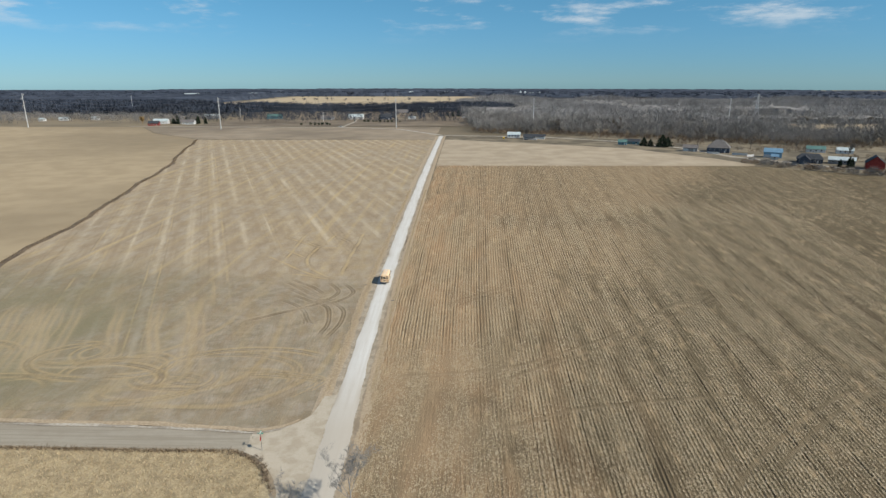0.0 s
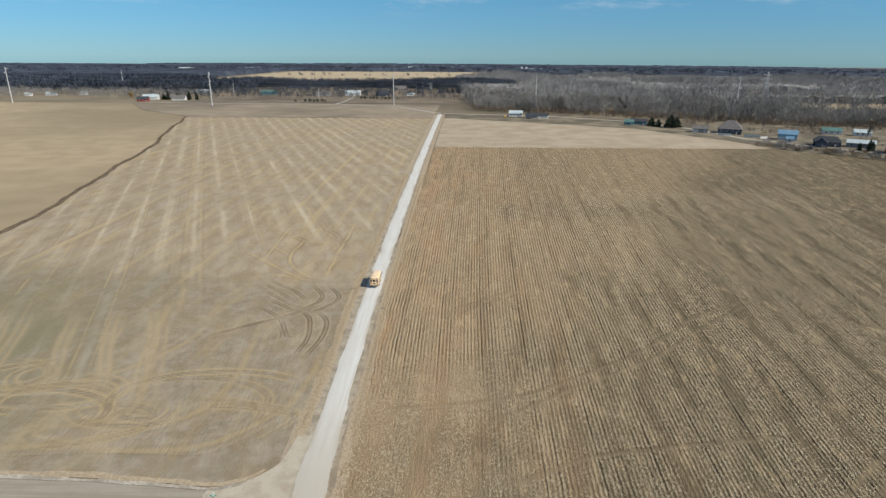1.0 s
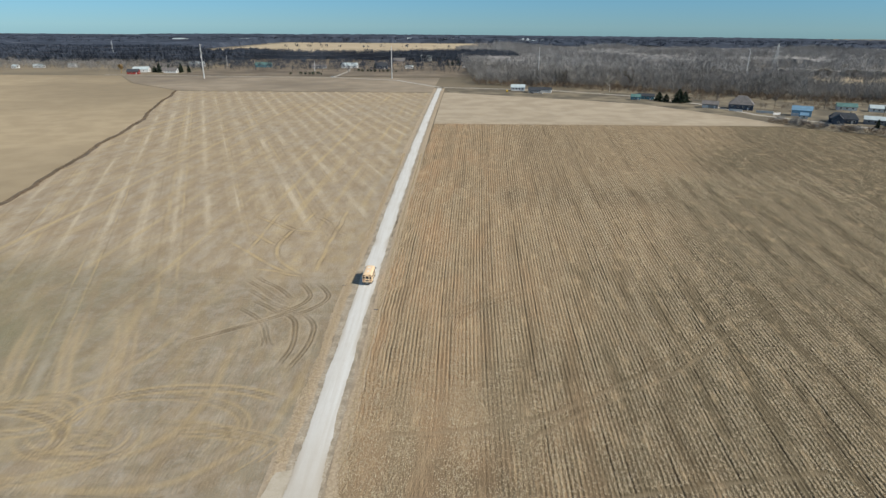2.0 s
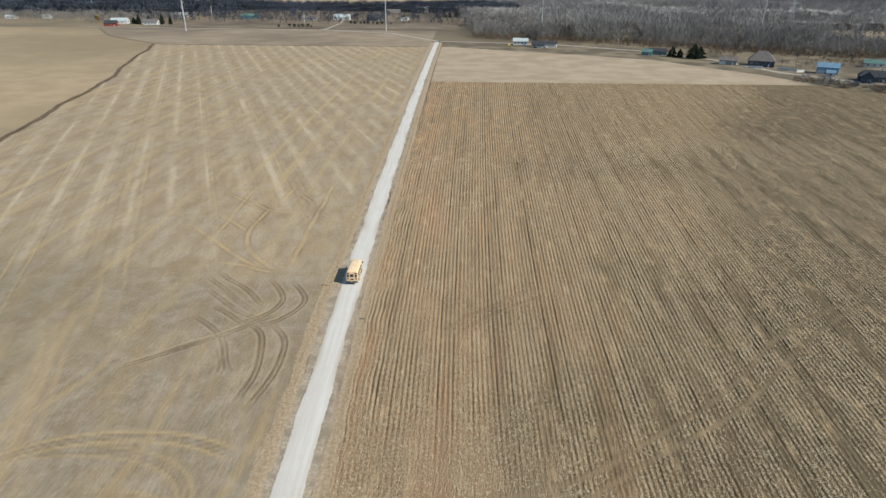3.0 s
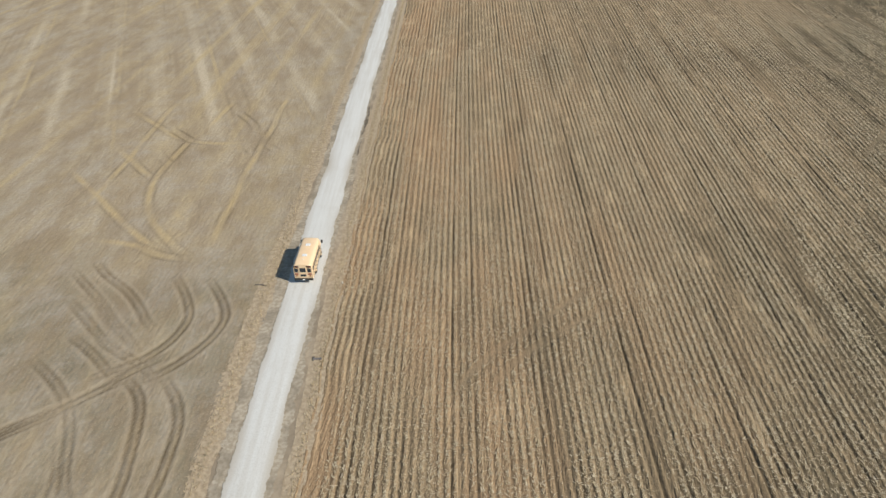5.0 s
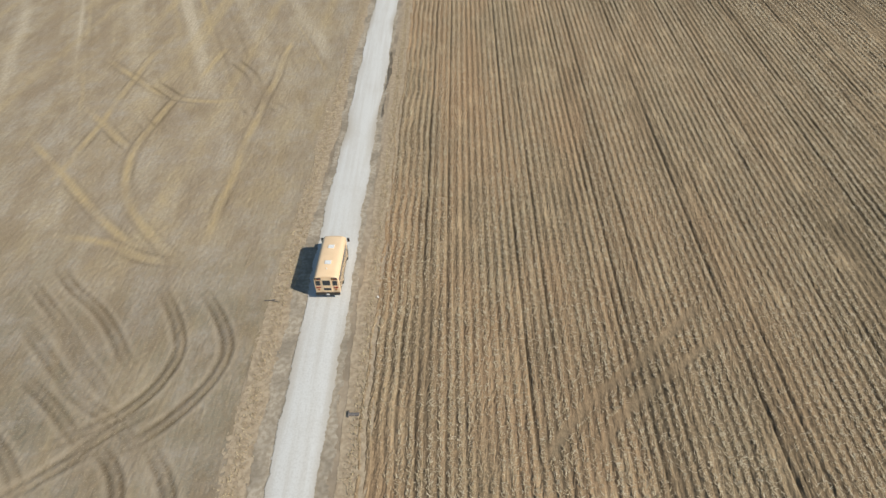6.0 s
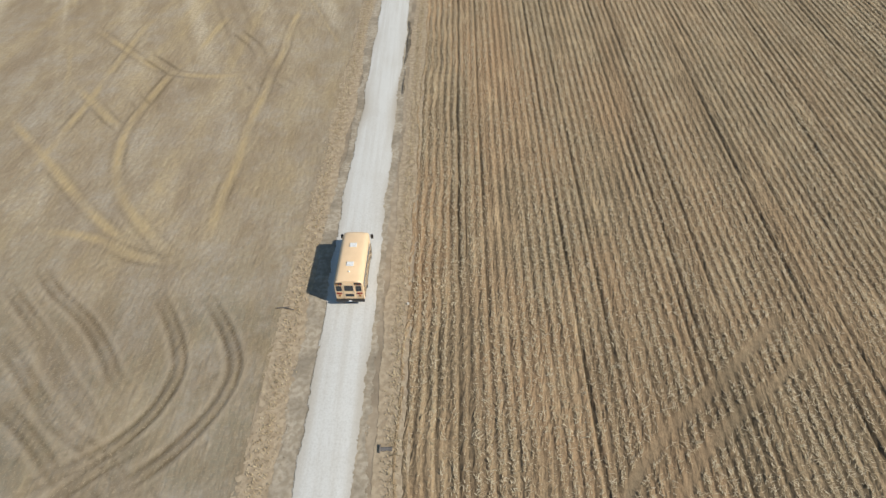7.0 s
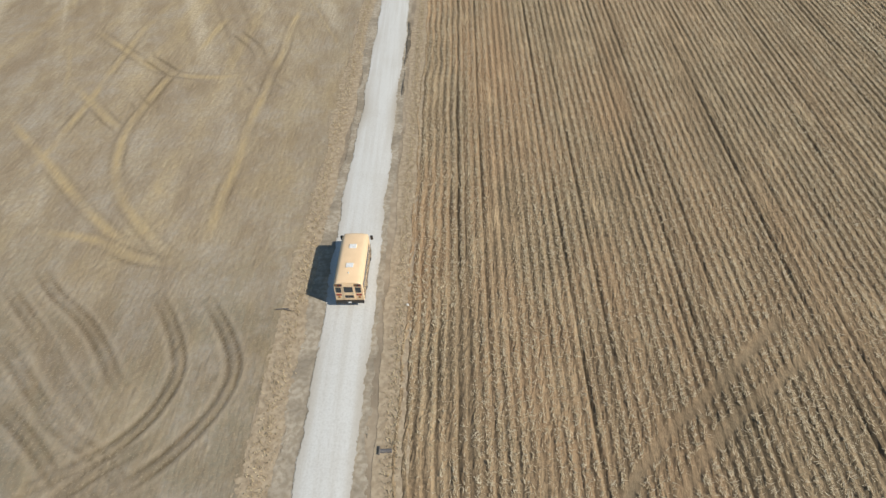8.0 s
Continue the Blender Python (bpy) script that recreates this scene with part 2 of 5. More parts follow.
    c = blend(nt, ramp(nt, fine, 0.35, 0.7, 0, 0.55), c, dark)
    weedy = maths(nt, "MULTIPLY", attribute(nt, "weeds"), ramp(nt, speckle(nt, v, 0.06, 5, 0.65), 0.3, 0.65, 0.3, 0.9))
    c = blend(nt, weedy, c, (0.2, 0.185, 0.11))
    c = blend(nt, maths(nt, "MULTIPLY", attribute(nt, "gold"), maths(nt, "ADD", 0.45, maths(nt, "MULTIPLY", fine, 0.6))), c, (0.49, 0.365, 0.19))
    c = blend(nt, maths(nt, "MULTIPLY", attribute(nt, "pale"), 0.6), c, (0.44, 0.36, 0.255))
    c = blend(nt, maths(nt, "MULTIPLY", attribute(nt, "rut"), maths(nt, "ADD", 0.65, maths(nt, "MULTIPLY", fine, 0.5))), c, (0.115, 0.083, 0.05))
    drill = speckle(nt, place(nt, (1, 0.12, 1), 30), 3.2, 4, 0.6)
    c = blend(nt, ramp(nt, drill, 0.42, 0.7, 0, 0.35), c, dark)
    c = blend(nt, ramp(nt, speckle(nt, v, 5.5, 4, 0.65), 0.53, 0.68, 0, 0.35), c, (0.46, 0.375, 0.25))
    node_in(nt, s.inputs["Base Color"], c)
    node_in(nt, s.inputs["Normal"], bump(nt, maths(nt, "ADD", fine, drill), 0.8, 0.07))
    return m


def road_material(name, white, tan, wear, run=(1, 0.03, 1)):
    """Crushed limestone: pale wheel lanes and a tan, washed edge."""
    m, nt, s = material(name, white, 0.9, 0, 0.2)
    v = place(nt)
    fine = speckle(nt, v, 6.0, 6, 0.7)
    long = speckle(nt, place(nt, run), 1.6, 4, 0.6)
    c = blend(nt, ramp(nt, long, 0.42, 0.62, 0, wear), white, tan)
    c = blend(nt, ramp(nt, speckle(nt, v, 0.25, 4, 0.6), 0.45, 0.7, 0, 0.5 * wear), c, tan)
    c = blend(nt, ramp(nt, fine, 0.4, 0.7, 0, 0.25), c, tuple(0.7 * q for q in tan))
    c = blend(nt, attribute(nt, "edge"), c, tan)
    node_in(nt, s.inputs["Base Color"], c)
    node_in(nt, s.inputs["Normal"], bump(nt, fine, 0.5, 0.03))
    return m


m_right = soil_material("corn_stubble", (0.43, 0.318, 0.19), (0.165, 0.122, 0.075), (0.114, 0.094, 0.058), rut=True)
m_left = stubble_material("bean_stubble")
m_west = grainy("dry_hay", (0.425, 0.332, 0.207), (0.365, 0.283, 0.174), 0.06, big=0.004)
m_strip = grainy("pale_stubble", (0.44, 0.36, 0.255), (0.36, 0.29, 0.2), 0.05)
m_north = grainy("brown_stubble", (0.335, 0.27, 0.19), (0.27, 0.215, 0.15), 0.04, big=0.008)
m_hamlet = grainy("rough_brown_grass", (0.24, 0.19, 0.13), (0.17, 0.135, 0.095), 0.03, big=0.01)
m_land = grainy("farm_land", (0.27, 0.215, 0.14), (0.19, 0.155, 0.1), 0.008, big=0.002)
m_far_gold = grainy("far_stubble", (0.5, 0.4, 0.26), (0.42, 0.33, 0.21), 0.01)
m_grass = grainy("winter_grass", (0.49, 0.4, 0.25), (0.37, 0.295, 0.18), 3.2, big=0.5, relief=0.08)
m_verge = frayed(grainy("verge_grass", (0.46, 0.365, 0.25), (0.35, 0.27, 0.178), 2.0, relief=0.03), 0.55)
m_ditch = frayed(grainy("ditch_grass", (0.2, 0.15, 0.1), (0.12, 0.092, 0.065), 0.5, big=0.08, relief=0.2), 0.5, 0.8)
m_wash = frayed(grainy("dark_silt", (0.3, 0.245, 0.175), (0.16, 0.125, 0.085), 1.5, big=0.4, relief=0.1), 0.9, 1.2)
m_yard = grainy("yard_ground", (0.25, 0.205, 0.135), (0.155, 0.13, 0.09), 0.06, big=0.03)
m_bed = grainy("trodden_ground", (0.43, 0.345, 0.245), (0.34, 0.27, 0.188), 1.2, big=0.15)
m_grass_worn = grainy("worn_ground", (0.36, 0.29, 0.2), (0.29, 0.225, 0.15), 0.8, big=0.1)
m_road = frayed(road_material("limestone", (0.66, 0.645, 0.6), (0.46, 0.405, 0.325), 0.25), 0.45, 2.5)
m_lane = frayed(road_material("worn_gravel", (0.36, 0.322, 0.255), (0.25, 0.21, 0.155), 0.5, (0.03, 1, 1)), 0.3, 1.0)
m_crumbs = frayed(grainy("loose_gravel", (0.5, 0.455, 0.385), (0.38, 0.325, 0.25), 2.0, big=0.2, relief=0.03), 0.6)
m_flare = frayed(road_material("tan_gravel", (0.5, 0.44, 0.345), (0.35, 0.285, 0.2), 0.5, (0.22, 0.22, 1)), 0.8, 1.0)
m_shoulder = frayed(grainy("washed_gravel", (0.47, 0.4, 0.305), (0.34, 0.28, 0.2), 2.5, big=0.35, relief=0.02), 0.5)

def patchy(x, y, scale, seed):
    """A smooth random field between about -1 and 1."""
    rng_ = np.random.RandomState(seed)
    v = 0
    for i in range(7):
        a, p_, f = rng_.rand() * 6.28, rng_.rand() * 6.28, rng_.uniform(0.6, 2.2) / scale
        v = v + np.sin((np.cos(a) * x + np.sin(a) * y) * f + p_)
    return v / 3.2


# ---- the land: one sheet to the horizon ----
g = np.concatenate([-np.geomspace(4900, 60, 34), np.linspace(-50, 50, 11), np.geomspace(60, 4900, 34)])
GX, GY = np.meshgrid(g, g)
ground = new("ground", mesh_of("ground", np.stack([GX, GY, rise(GX, GY) - 0.2], -1), grid_faces(len(g), len(g)), True))
ground.data.materials.append(m_land)
tagged(ground, "wide flat farm land in dull winter brown reaching the horizon", "ground", kind="structure")


# ---- corn stubble field beside the road: ridges and furrows along the road, crossed by wheel tracks ----
TRACKS_R = [
    [(35.8, 165.2), (31.3, 161.2), (27.1, 157.8), (23.8, 155.2), (21.5, 152.8), (20.1, 150.8)],
    [(38.9, 163.3), (34.5, 160.1), (29.7, 156.8), (26.2, 153.9), (24.1, 151.2)],
    [(99.1, 161.1), (81.7, 151.4), (66.1, 134.9), (47.8, 122.4), (33.4, 113.4), (9.6, 110.4)],
    [(99.3, 158.8), (81.7, 145.7), (65.4, 129.7), (46.9, 119.2), (33.0, 109.6)],
    [(112.8, 112.0), (90.2, 98.1), (72.4, 83.9), (63.5, 74.8)],
    [(108.4, 105.9), (90.5, 95.1), (73.2, 80.2)],
    [(31.1, 91.4), (42.3, 97.4), (53.5, 99.6), (76.7, 103.2)],
    [(112.4, 219.6), (94.7, 202.2)],
]

def corn_patch(name, row0, rows, per, ys, label, seed):
    """Ridges and furrows along the road from row to row, flattened where wheels crossed."""
    n = rows * per + 1
    xs_ = 4.3 + (row0 + np.arange(n) / per) * 0.76
    RX, RY = np.meshgrid(xs_, ys)
    rng_ = np.random.RandomState(seed)
    X = centre(RY) + 0.15 + RX * fan(RY)
    track = np.full(RX.shape, 9.0)
    for line in TRACKS_R:
        track = np.minimum(track, near_line(X, RY, line))
    press = np.clip(1.4 - track / 0.42, 0, 1) * np.clip(0.75 + 0.4 * patchy(RX, RY, 1.6, 48), 0.3, 1)
    brim = np.exp(-((track - 0.85) / 0.22) ** 2) * np.clip(0.6 + 0.6 * patchy(RX, RY, 2.0, 47), 0, 1)
    worn = patchy(RX, RY, 7.0, 41) * 0.5 + patchy(RX, RY, 2.4, 42) * 0.3
    headland = np.clip((130 - RY) / 16 + worn, 0, 1) * np.clip((36 - RX) / 14 + 0.5 * worn, 0, 1)
    deep = DEEP[(row0 + np.arange(n) / per + 0.5).astype(int) % len(DEEP)]
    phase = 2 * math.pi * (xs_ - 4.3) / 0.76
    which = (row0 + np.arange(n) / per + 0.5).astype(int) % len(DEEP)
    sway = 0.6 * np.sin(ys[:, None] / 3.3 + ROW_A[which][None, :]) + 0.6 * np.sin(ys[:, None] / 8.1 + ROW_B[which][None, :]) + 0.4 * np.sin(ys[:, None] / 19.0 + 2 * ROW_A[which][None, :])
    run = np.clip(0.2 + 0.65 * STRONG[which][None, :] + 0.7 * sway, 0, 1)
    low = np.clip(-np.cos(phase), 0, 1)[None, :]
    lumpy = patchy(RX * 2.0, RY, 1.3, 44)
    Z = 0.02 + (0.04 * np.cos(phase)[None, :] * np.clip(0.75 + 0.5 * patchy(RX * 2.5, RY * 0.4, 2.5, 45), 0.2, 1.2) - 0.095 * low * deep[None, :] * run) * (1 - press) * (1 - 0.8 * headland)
    Z = Z + 0.016 * lumpy + 0.022 * rng_.randn(*RX.shape) * (1 - press) - 0.05 * press
    edge = np.clip(1 - (RX - 5.2) / 6.0, 0, 1) * (row0 == 0)
    X = X + edge * wobble(RY, 5, 0.25, 4.0)
    F = grid_faces(n, len(ys))
    F = F[(X.ravel()[F].mean(1) < np.interp(RY.ravel()[F[:, 0]], [40, 330, 372, 430], [420, 345, 312, 240]))]
    ob = new(name, mesh_of(name, np.stack([X, RY, Z], -1), F, False))
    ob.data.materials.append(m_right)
    vertex_value(ob.data, "across", RX - 4.3)
    vertex_value(ob.data, "flat", np.clip(np.maximum(press, headland), 0, 0.9))
    # Painted furrow shade follows the dips; track rims are darkened as well.
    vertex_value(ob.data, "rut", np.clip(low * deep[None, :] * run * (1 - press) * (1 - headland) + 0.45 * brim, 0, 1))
    vertex_value(ob.data, "pressed", np.clip(press * 0.75 + headland * 0.6 * np.clip(0.6 + worn, 0, 1), 0, 1))
    # Soft oval patches where the ground colour is darker.
    dark_patch = 0.8 * np.exp(-((RX - 36) / 4) ** 2 - ((RY - 254) / 16) ** 2) + 0.75 * np.exp(-((RX - 70) / 26) ** 2 - ((RY - 254) / 15) ** 2)
    dark_patch = dark_patch + 0.4 * np.exp(-((RX - 25) / 9) ** 2 - ((RY - 158) / 6) ** 2)
    dark_patch = dark_patch + 0.75 * np.exp(-((RX - 24) / 10) ** 2 - ((RY - 100) / 6) ** 2) + 0.5 * np.exp(-((RX - 36) / 10) ** 2 - ((RY - 128) / 5) ** 2)
    dark_patch = dark_patch + 0.8 * np.exp(-((RX - 35) / 9) ** 2 - ((RY - 85) / 4) ** 2) + 0.5 * np.exp(-((RX - 52) / 14) ** 2 - ((RY - 80) / 3) ** 2)
    vertex_value(ob.data, "dark_patch", np.clip(dark_patch * (0.75 + 0.4 * worn), 0, 1))
    return tagged(ob, label, "field", kind="structure")


DEEP = 0.85 * np.random.RandomState(3).rand(450) ** 1.9
for i_ in range(6, 450, 12):
    DEEP[i_ % 450], DEEP[(i_ + 3) % 450] = 1.0, 0.85
STRONG = (DEEP > 0.7).astype(float)
ROW_A, ROW_B = np.random.RandomState(5).rand(450) * 6.28, np.random.RandomState(6).rand(450) * 6.28
y_near = np.concatenate([np.arange(56, 250, 0.5), np.arange(250, 431, 1.5)])
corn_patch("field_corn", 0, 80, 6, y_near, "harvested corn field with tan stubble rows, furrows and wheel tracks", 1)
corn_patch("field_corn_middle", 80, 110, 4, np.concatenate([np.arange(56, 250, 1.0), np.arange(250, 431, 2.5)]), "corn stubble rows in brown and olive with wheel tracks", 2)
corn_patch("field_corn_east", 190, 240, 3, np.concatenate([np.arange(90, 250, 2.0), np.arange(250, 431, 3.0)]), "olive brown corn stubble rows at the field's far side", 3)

ys = np.arange(-90.0, 58.0, 3.0)
south = strip("field_corn_south", ys, np.full(len(ys), 4.3), np.full(len(ys), 300.0), 0.02, m_right, "corn stubble stretching back along the road", n=160)
vertex_value(south.data, "across", np.repeat(np.linspace(0, 295.7, 160)[None, :], len(ys), 0))

# A pale strip of stubble beyond it, and the grass by the far lane.
ys = np.linspace(428, 626, 34)
strip_x = np.interp(ys, [428, 440, 470, 544, 573, 602, 626], [256, 250, 236, 188, 134, 73, 24])
strip("field_strip", ys, centre(ys) + 6, strip_x, 0.03, m_strip, "pale strip of cut stubble beyond the corn field", n=8)
ys = np.linspace(340, 668, 50)
yard_x = np.interp(ys, [340, 372, 430, 440, 470, 544, 573, 602, 626, 668], [335, 310, 250, 247, 234, 186, 132, 72, 24, 16])
strip("yard_grass", ys, yard_x, np.full(50, 900.0), 0.015, m_yard, "dry yard grass round the houses and lane", n=10)

# ---- bean stubble field on the other side: tyre ruts and combine lanes ----
RUTS_L = [
    [(-12.8, 169.4), (-10.7, 166.8), (-8.5, 163.1), (-7.9, 160.9), (-8.3, 158.4), (-9.4, 156.2), (-11.3, 153.9), (-13.1, 152.4), (-15.1, 151.4)],
    [(-17.4, 169.9), (-15.6, 167.8), (-13.3, 163.8), (-12.4, 161.5), (-12.6, 158.9), (-13.4, 156.9), (-14.8, 155.2), (-16.6, 154.0), (-19.1, 152.6), (-21.1, 151.9)],
    [(-31.6, 171.2), (-28.2, 168.1), (-24.1, 164.0), (-21.1, 160.6), (-18.0, 157.9), (-15.9, 155.4)],
    [(-28.5, 167.2), (-25.3, 164.7), (-22.2, 161.2), (-19.4, 158.6), (-18.2, 156.8)],
    [(-29.7, 173.3), (-26.2, 169.7), (-22.4, 167.0), (-19.2, 163.4), (-17.4, 160.8), (-15.2, 159.0)],
    [(-26.0, 159.2), (-22.9, 157.1), (-20.5, 155.1), (-18.5, 153.0), (-16.2, 151.5)],
    [(-22.5, 159.1), (-19.2, 156.3), (-16.0, 154.6), (-13.6, 152.6), (-12.4, 151.4)],
    [(-29.1, 165.3), (-25.9, 162.4), (-22.9, 159.6), (-20.1, 157.2)],
    [(-34.4, 139.0), (-28.7, 142.7), (-22.8, 146.7), (-18.7, 150.3), (-15.9, 153.3), (-11.8, 155.8)],
    [(-31.1, 141.4), (-24.8, 146.0), (-16.9, 151.4), (-14.6, 153.7)],
    [(-28.1, 155.3), (-23.1, 151.3), (-19.1, 146.1), (-17.3, 140.3), (-15.2, 136.8)],
    [(-17.9, 152.9), (-14.0, 150.4), (-12.1, 144.8), (-11.4, 137.4), (-12.4, 129.2)],
    [(-12.7, 152.9), (-8.7, 147.6), (-8.0, 142.3), (-8.8, 135.2), (-10.2, 128.1)],
    [(-19.5, 144.8), (-17.4, 139.7), (-17.5, 136.2)],
]
GOLD_L = [
    [(-15.5, 234.4), (-15.2, 216.4), (-15.5, 202.2), (-15.2, 190.9), (-15.2, 182.9), (-15.0, 176.8), (-14.8, 173.0)],
    [(-26.2, 230.3), (-27.4, 216.9), (-29.3, 210.1), (-30.2, 201.3), (-30.0, 193.7), (-28.4, 187.1), (-24.6, 181.3), (-20.7, 176.9), (-17.3, 173.8), (-15.7, 173.4)],
    [(-46.1, 199.2), (-39.9, 192.8), (-33.6, 186.2), (-28.0, 180.5), (-22.4, 175.4), (-20.6, 174.2)],
    [(-46.2, 225.0), (-37.7, 216.4), (-30.8, 210.2), (-22.7, 208.3), (-17.7, 209.7)],
    [(-41.9, 207.4), (-35.6, 200.8), (-31.2, 196.2), (-28.9, 195.5)],
    [(-39.2, 185.4), (-37.7, 189.3), (-37.5, 200.2), (-38.3, 213.8), (-38.3, 224.7), (-37.5, 235.3)],
    [(-34.1, 178.1), (-26.5, 177.1), (-21.0, 173.9), (-15.5, 173.0)],
    [(-23.8, 186.9), (-22.4, 184.0), (-19.5, 182.5)],
    [(-7.9, 186.5), (-10.0, 184.6), (-8.5, 183.2)],
]
HOOKS_L = [
    [(-23.7, 223.2), (-19.4, 217.5), (-17.7, 213.0)],
    [(-18.0, 207.3), (-15.9, 204.3)],
    [(-14.4, 208.0), (-11.6, 204.9)],
    [(-33.5, 204.9), (-29.0, 199.9)],
    [(-34.9, 215.4), (-28.3, 209.3)],
]
PALE_L = [[(-80, 116), (-58, 116), (-46, 122), (-38, 133), (-36, 150)],
          [(-53, 103.6), (-38, 105.8), (-36, 113), (-44, 130), (-52, 160)],
          [(-60, 99), (-42, 99.4), (-25.5, 105.8), (-21, 118), (-24, 144)],
          [(-45, 100), (-32, 97), (-17, 99.5), (-9.5, 107), (-7, 118), (-6.6, 136)]]
xl = np.concatenate([np.arange(-262, -104, 6.0), np.arange(-104, -46, 0.4), np.arange(-46, -5.2, 0.2)])
yl = np.concatenate([np.arange(97.0, 132, 0.5), np.arange(132, 215, 0.25), np.arange(215, 260, 0.5), np.arange(260, 626, 4.0)])
LX, LY = np.meshgrid(xl, yl)
west = np.interp(LY, [90, 178, 260, 435, 626], [-118, -132, -145, -190, -248])
inner = centre(LY) - 5.6 + wobble(LY, 8, 0.3)
rut, gold, pale, hollow = (np.zeros(LX.shape) for _ in range(4))
for line in RUTS_L:
    d, k = near_line(LX, LY, line, 4.5)
    rut = np.maximum(rut, k * np.maximum(np.exp(-((d - 0.42) / 0.15) ** 2), 0.4 * np.clip(1.9 - d / 0.5, 0, 1)))
    hollow = np.maximum(hollow, k * (np.exp(-((d - 0.42) / 0.15) ** 2) - 0.6 * np.exp(-((d - 0.78) / 0.14) ** 2)))
    pale = np.maximum(pale, k * (0.9 * np.exp(-((d - 0.85) / 0.2) ** 2) + 0.5 * np.exp(-(d / 0.16) ** 2)))
for line in GOLD_L:
    d, k = near_line(LX, LY, line, 6.0)
    gold = np.maximum(gold, k * np.clip(0.7 + 0.5 * patchy(LX, LY, 2.0, 52), 0, 1) * np.exp(-(d / 0.55) ** 2))
    rut = np.maximum(rut, 0.7 * k * np.clip(0.6 + 0.6 * patchy(LX, LY, 3.0, 58), 0, 1) * np.exp(-((d - 0.75) / 0.22) ** 2))
for line in HOOKS_L:
    d, k = near_line(LX, LY, line, 2.5)
    rut = np.maximum(rut, 0.9 * k * np.exp(-((d - 0.8) / 0.25) ** 2))
for line in PALE_L:
    d, k = near_line(LX, LY, line, 12.0)
    gold = np.maximum(gold, 0.5 * k * np.clip(1.3 - d / 0.9, 0, 1))
    pale = np.maximum(pale, 0.4 * k * np.clip(1.3 - np.abs(d - 2.2) / 0.8, 0, 1))
# Turning arcs of the machines on the headland.
arc = random.Random(17)
for _ in range(30):
    cx, cy, rr, a0, da = arc.uniform(-100, -16), arc.uniform(101, 122), arc.uniform(4, 13), arc.uniform(0, 6.28), arc.uniform(1.4, 3.4)
    line = [(cx + 1.5 * rr * math.cos(a0 + da * q / 6), cy + 0.75 * rr * math.sin(a0 + da * q / 6)) for q in range(7)]
    d, k = near_line(LX, LY, line, 4.0)
    k = k * arc.uniform(0.5, 1.0) * (LY > 98)
    gold = np.maximum(gold, k * np.exp(-((d - 0.9) / 0.35) ** 2))
    rut = np.maximum(rut, 0.6 * k * np.exp(-((d - 0.45) / 0.22) ** 2))
for _ in range(16):
    x0 = arc.uniform(-98, -14)
    line = [(x0 - 0.42 * (q * 9) + arc.uniform(-1, 1) * 1.2, 108 + q * 9) for q in range(6)]
    d, k = near_line(LX, LY, line, 14.0)
    k = k * arc.uniform(0.3, 0.8)
    gold = np.maximum(gold, k * np.exp(-((d - 0.9) / 0.4) ** 2))
    pale = np.maximum(pale, 0.7 * k * np.exp(-(d / 1.6) ** 2))
rut = rut * np.clip(0.75 + 0.45 * patchy(LX, LY, 3.0, 51), 0.2, 1)
LZ = 0.02 - 0.12 * hollow + 0.022 * np.random.RandomState(4).randn(*LX.shape) * (LX > -104)
fine_part = np.clip((LX + 104) / 98.6, 0, 1)
LX2 = np.where(LX > -104, -104 + (inner + 104) * fine_part, -104 + (west + 104) * (-(LX + 104) / 158.0))
bevel = np.clip((112 - LY) / 15.0, 0, 1)
LY2 = LY + 0.5 * np.sin(LX2 / 7.0) * bevel + 9.0 * np.clip((LX2 + 24) / 18.0, 0, 1) ** 2 * bevel
field_left = new("field_beans", mesh_of("field_beans", np.stack([LX2, LY2, LZ], -1), grid_faces(len(xl), len(yl)), True))
field_left.data.materials.append(m_left)
vertex_value(field_left.data, "rut", rut)
vertex_value(field_left.data, "gold", gold)
vertex_value(field_left.data, "pale", pale)
vertex_value(field_left.data, "weeds", np.clip((-LX2 - 42) / 35, 0, 1) * np.clip((200 - LY) / 60, 0, 1))
mottle = patchy(LX2, LY, 9.0, 57)
vertex_value(field_left.data, "lanes", np.clip((LY - 103) / 14, 0.1, 1) * np.clip((-LX2 - 7 + centre(LY)) / 3, 0, 1) * np.maximum(np.clip((-LX2 - 34) / 22, 0.25, 1), np.clip((LY - 168) / 60, 0, 1)))
slant = 0.4 * (yl - 97.0)
turn_ = 5.0 * np.logaddexp((LX2 + slant[:, None]) / 5.0, -3.2 * (LY - 100) / 5.0)
vertex_value(field_left.data, "lane_a", turn_)
vertex_value(field_left.data, "lane_b", LX2 - centre(LY))
vertex_value(field_left.data, "trodden", np.maximum(np.clip((178 - LY + 3.5 * mottle + 0.12 * (-LX2 - 20)) / 12, 0, 1), 0.25 * np.clip((LX2 - centre(LY) + 16) / 5, 0, 1)))
tagged(field_left, "smooth tan bean stubble field with pale lanes and curved tyre ruts", "field", kind="structure")

# Hay field beyond the ditch line, and the ground past both fields.
ys = np.linspace(90, 800, 60)
ditch_x = np.interp(ys, [90, 178, 260, 435, 626, 640, 700, 840], [-118, -132, -145, -190, -248, -262, -330, -420])
strip("field_hay", ys, np.full(60, -1400.0), ditch_x - 1.5, 0.05, m_west, "wide smooth golden hay field", n=8)
ys = np.linspace(626, 800, 20)
strip("field_north", ys, np.interp(ys, [626, 640, 700, 840], [-248, -262, -330, -420]) + 1.5, centre(ys) - 6, 0.03, m_north, "brown stubble field at the far end of the road", n=6)
ys = np.linspace(90, 626, 160)
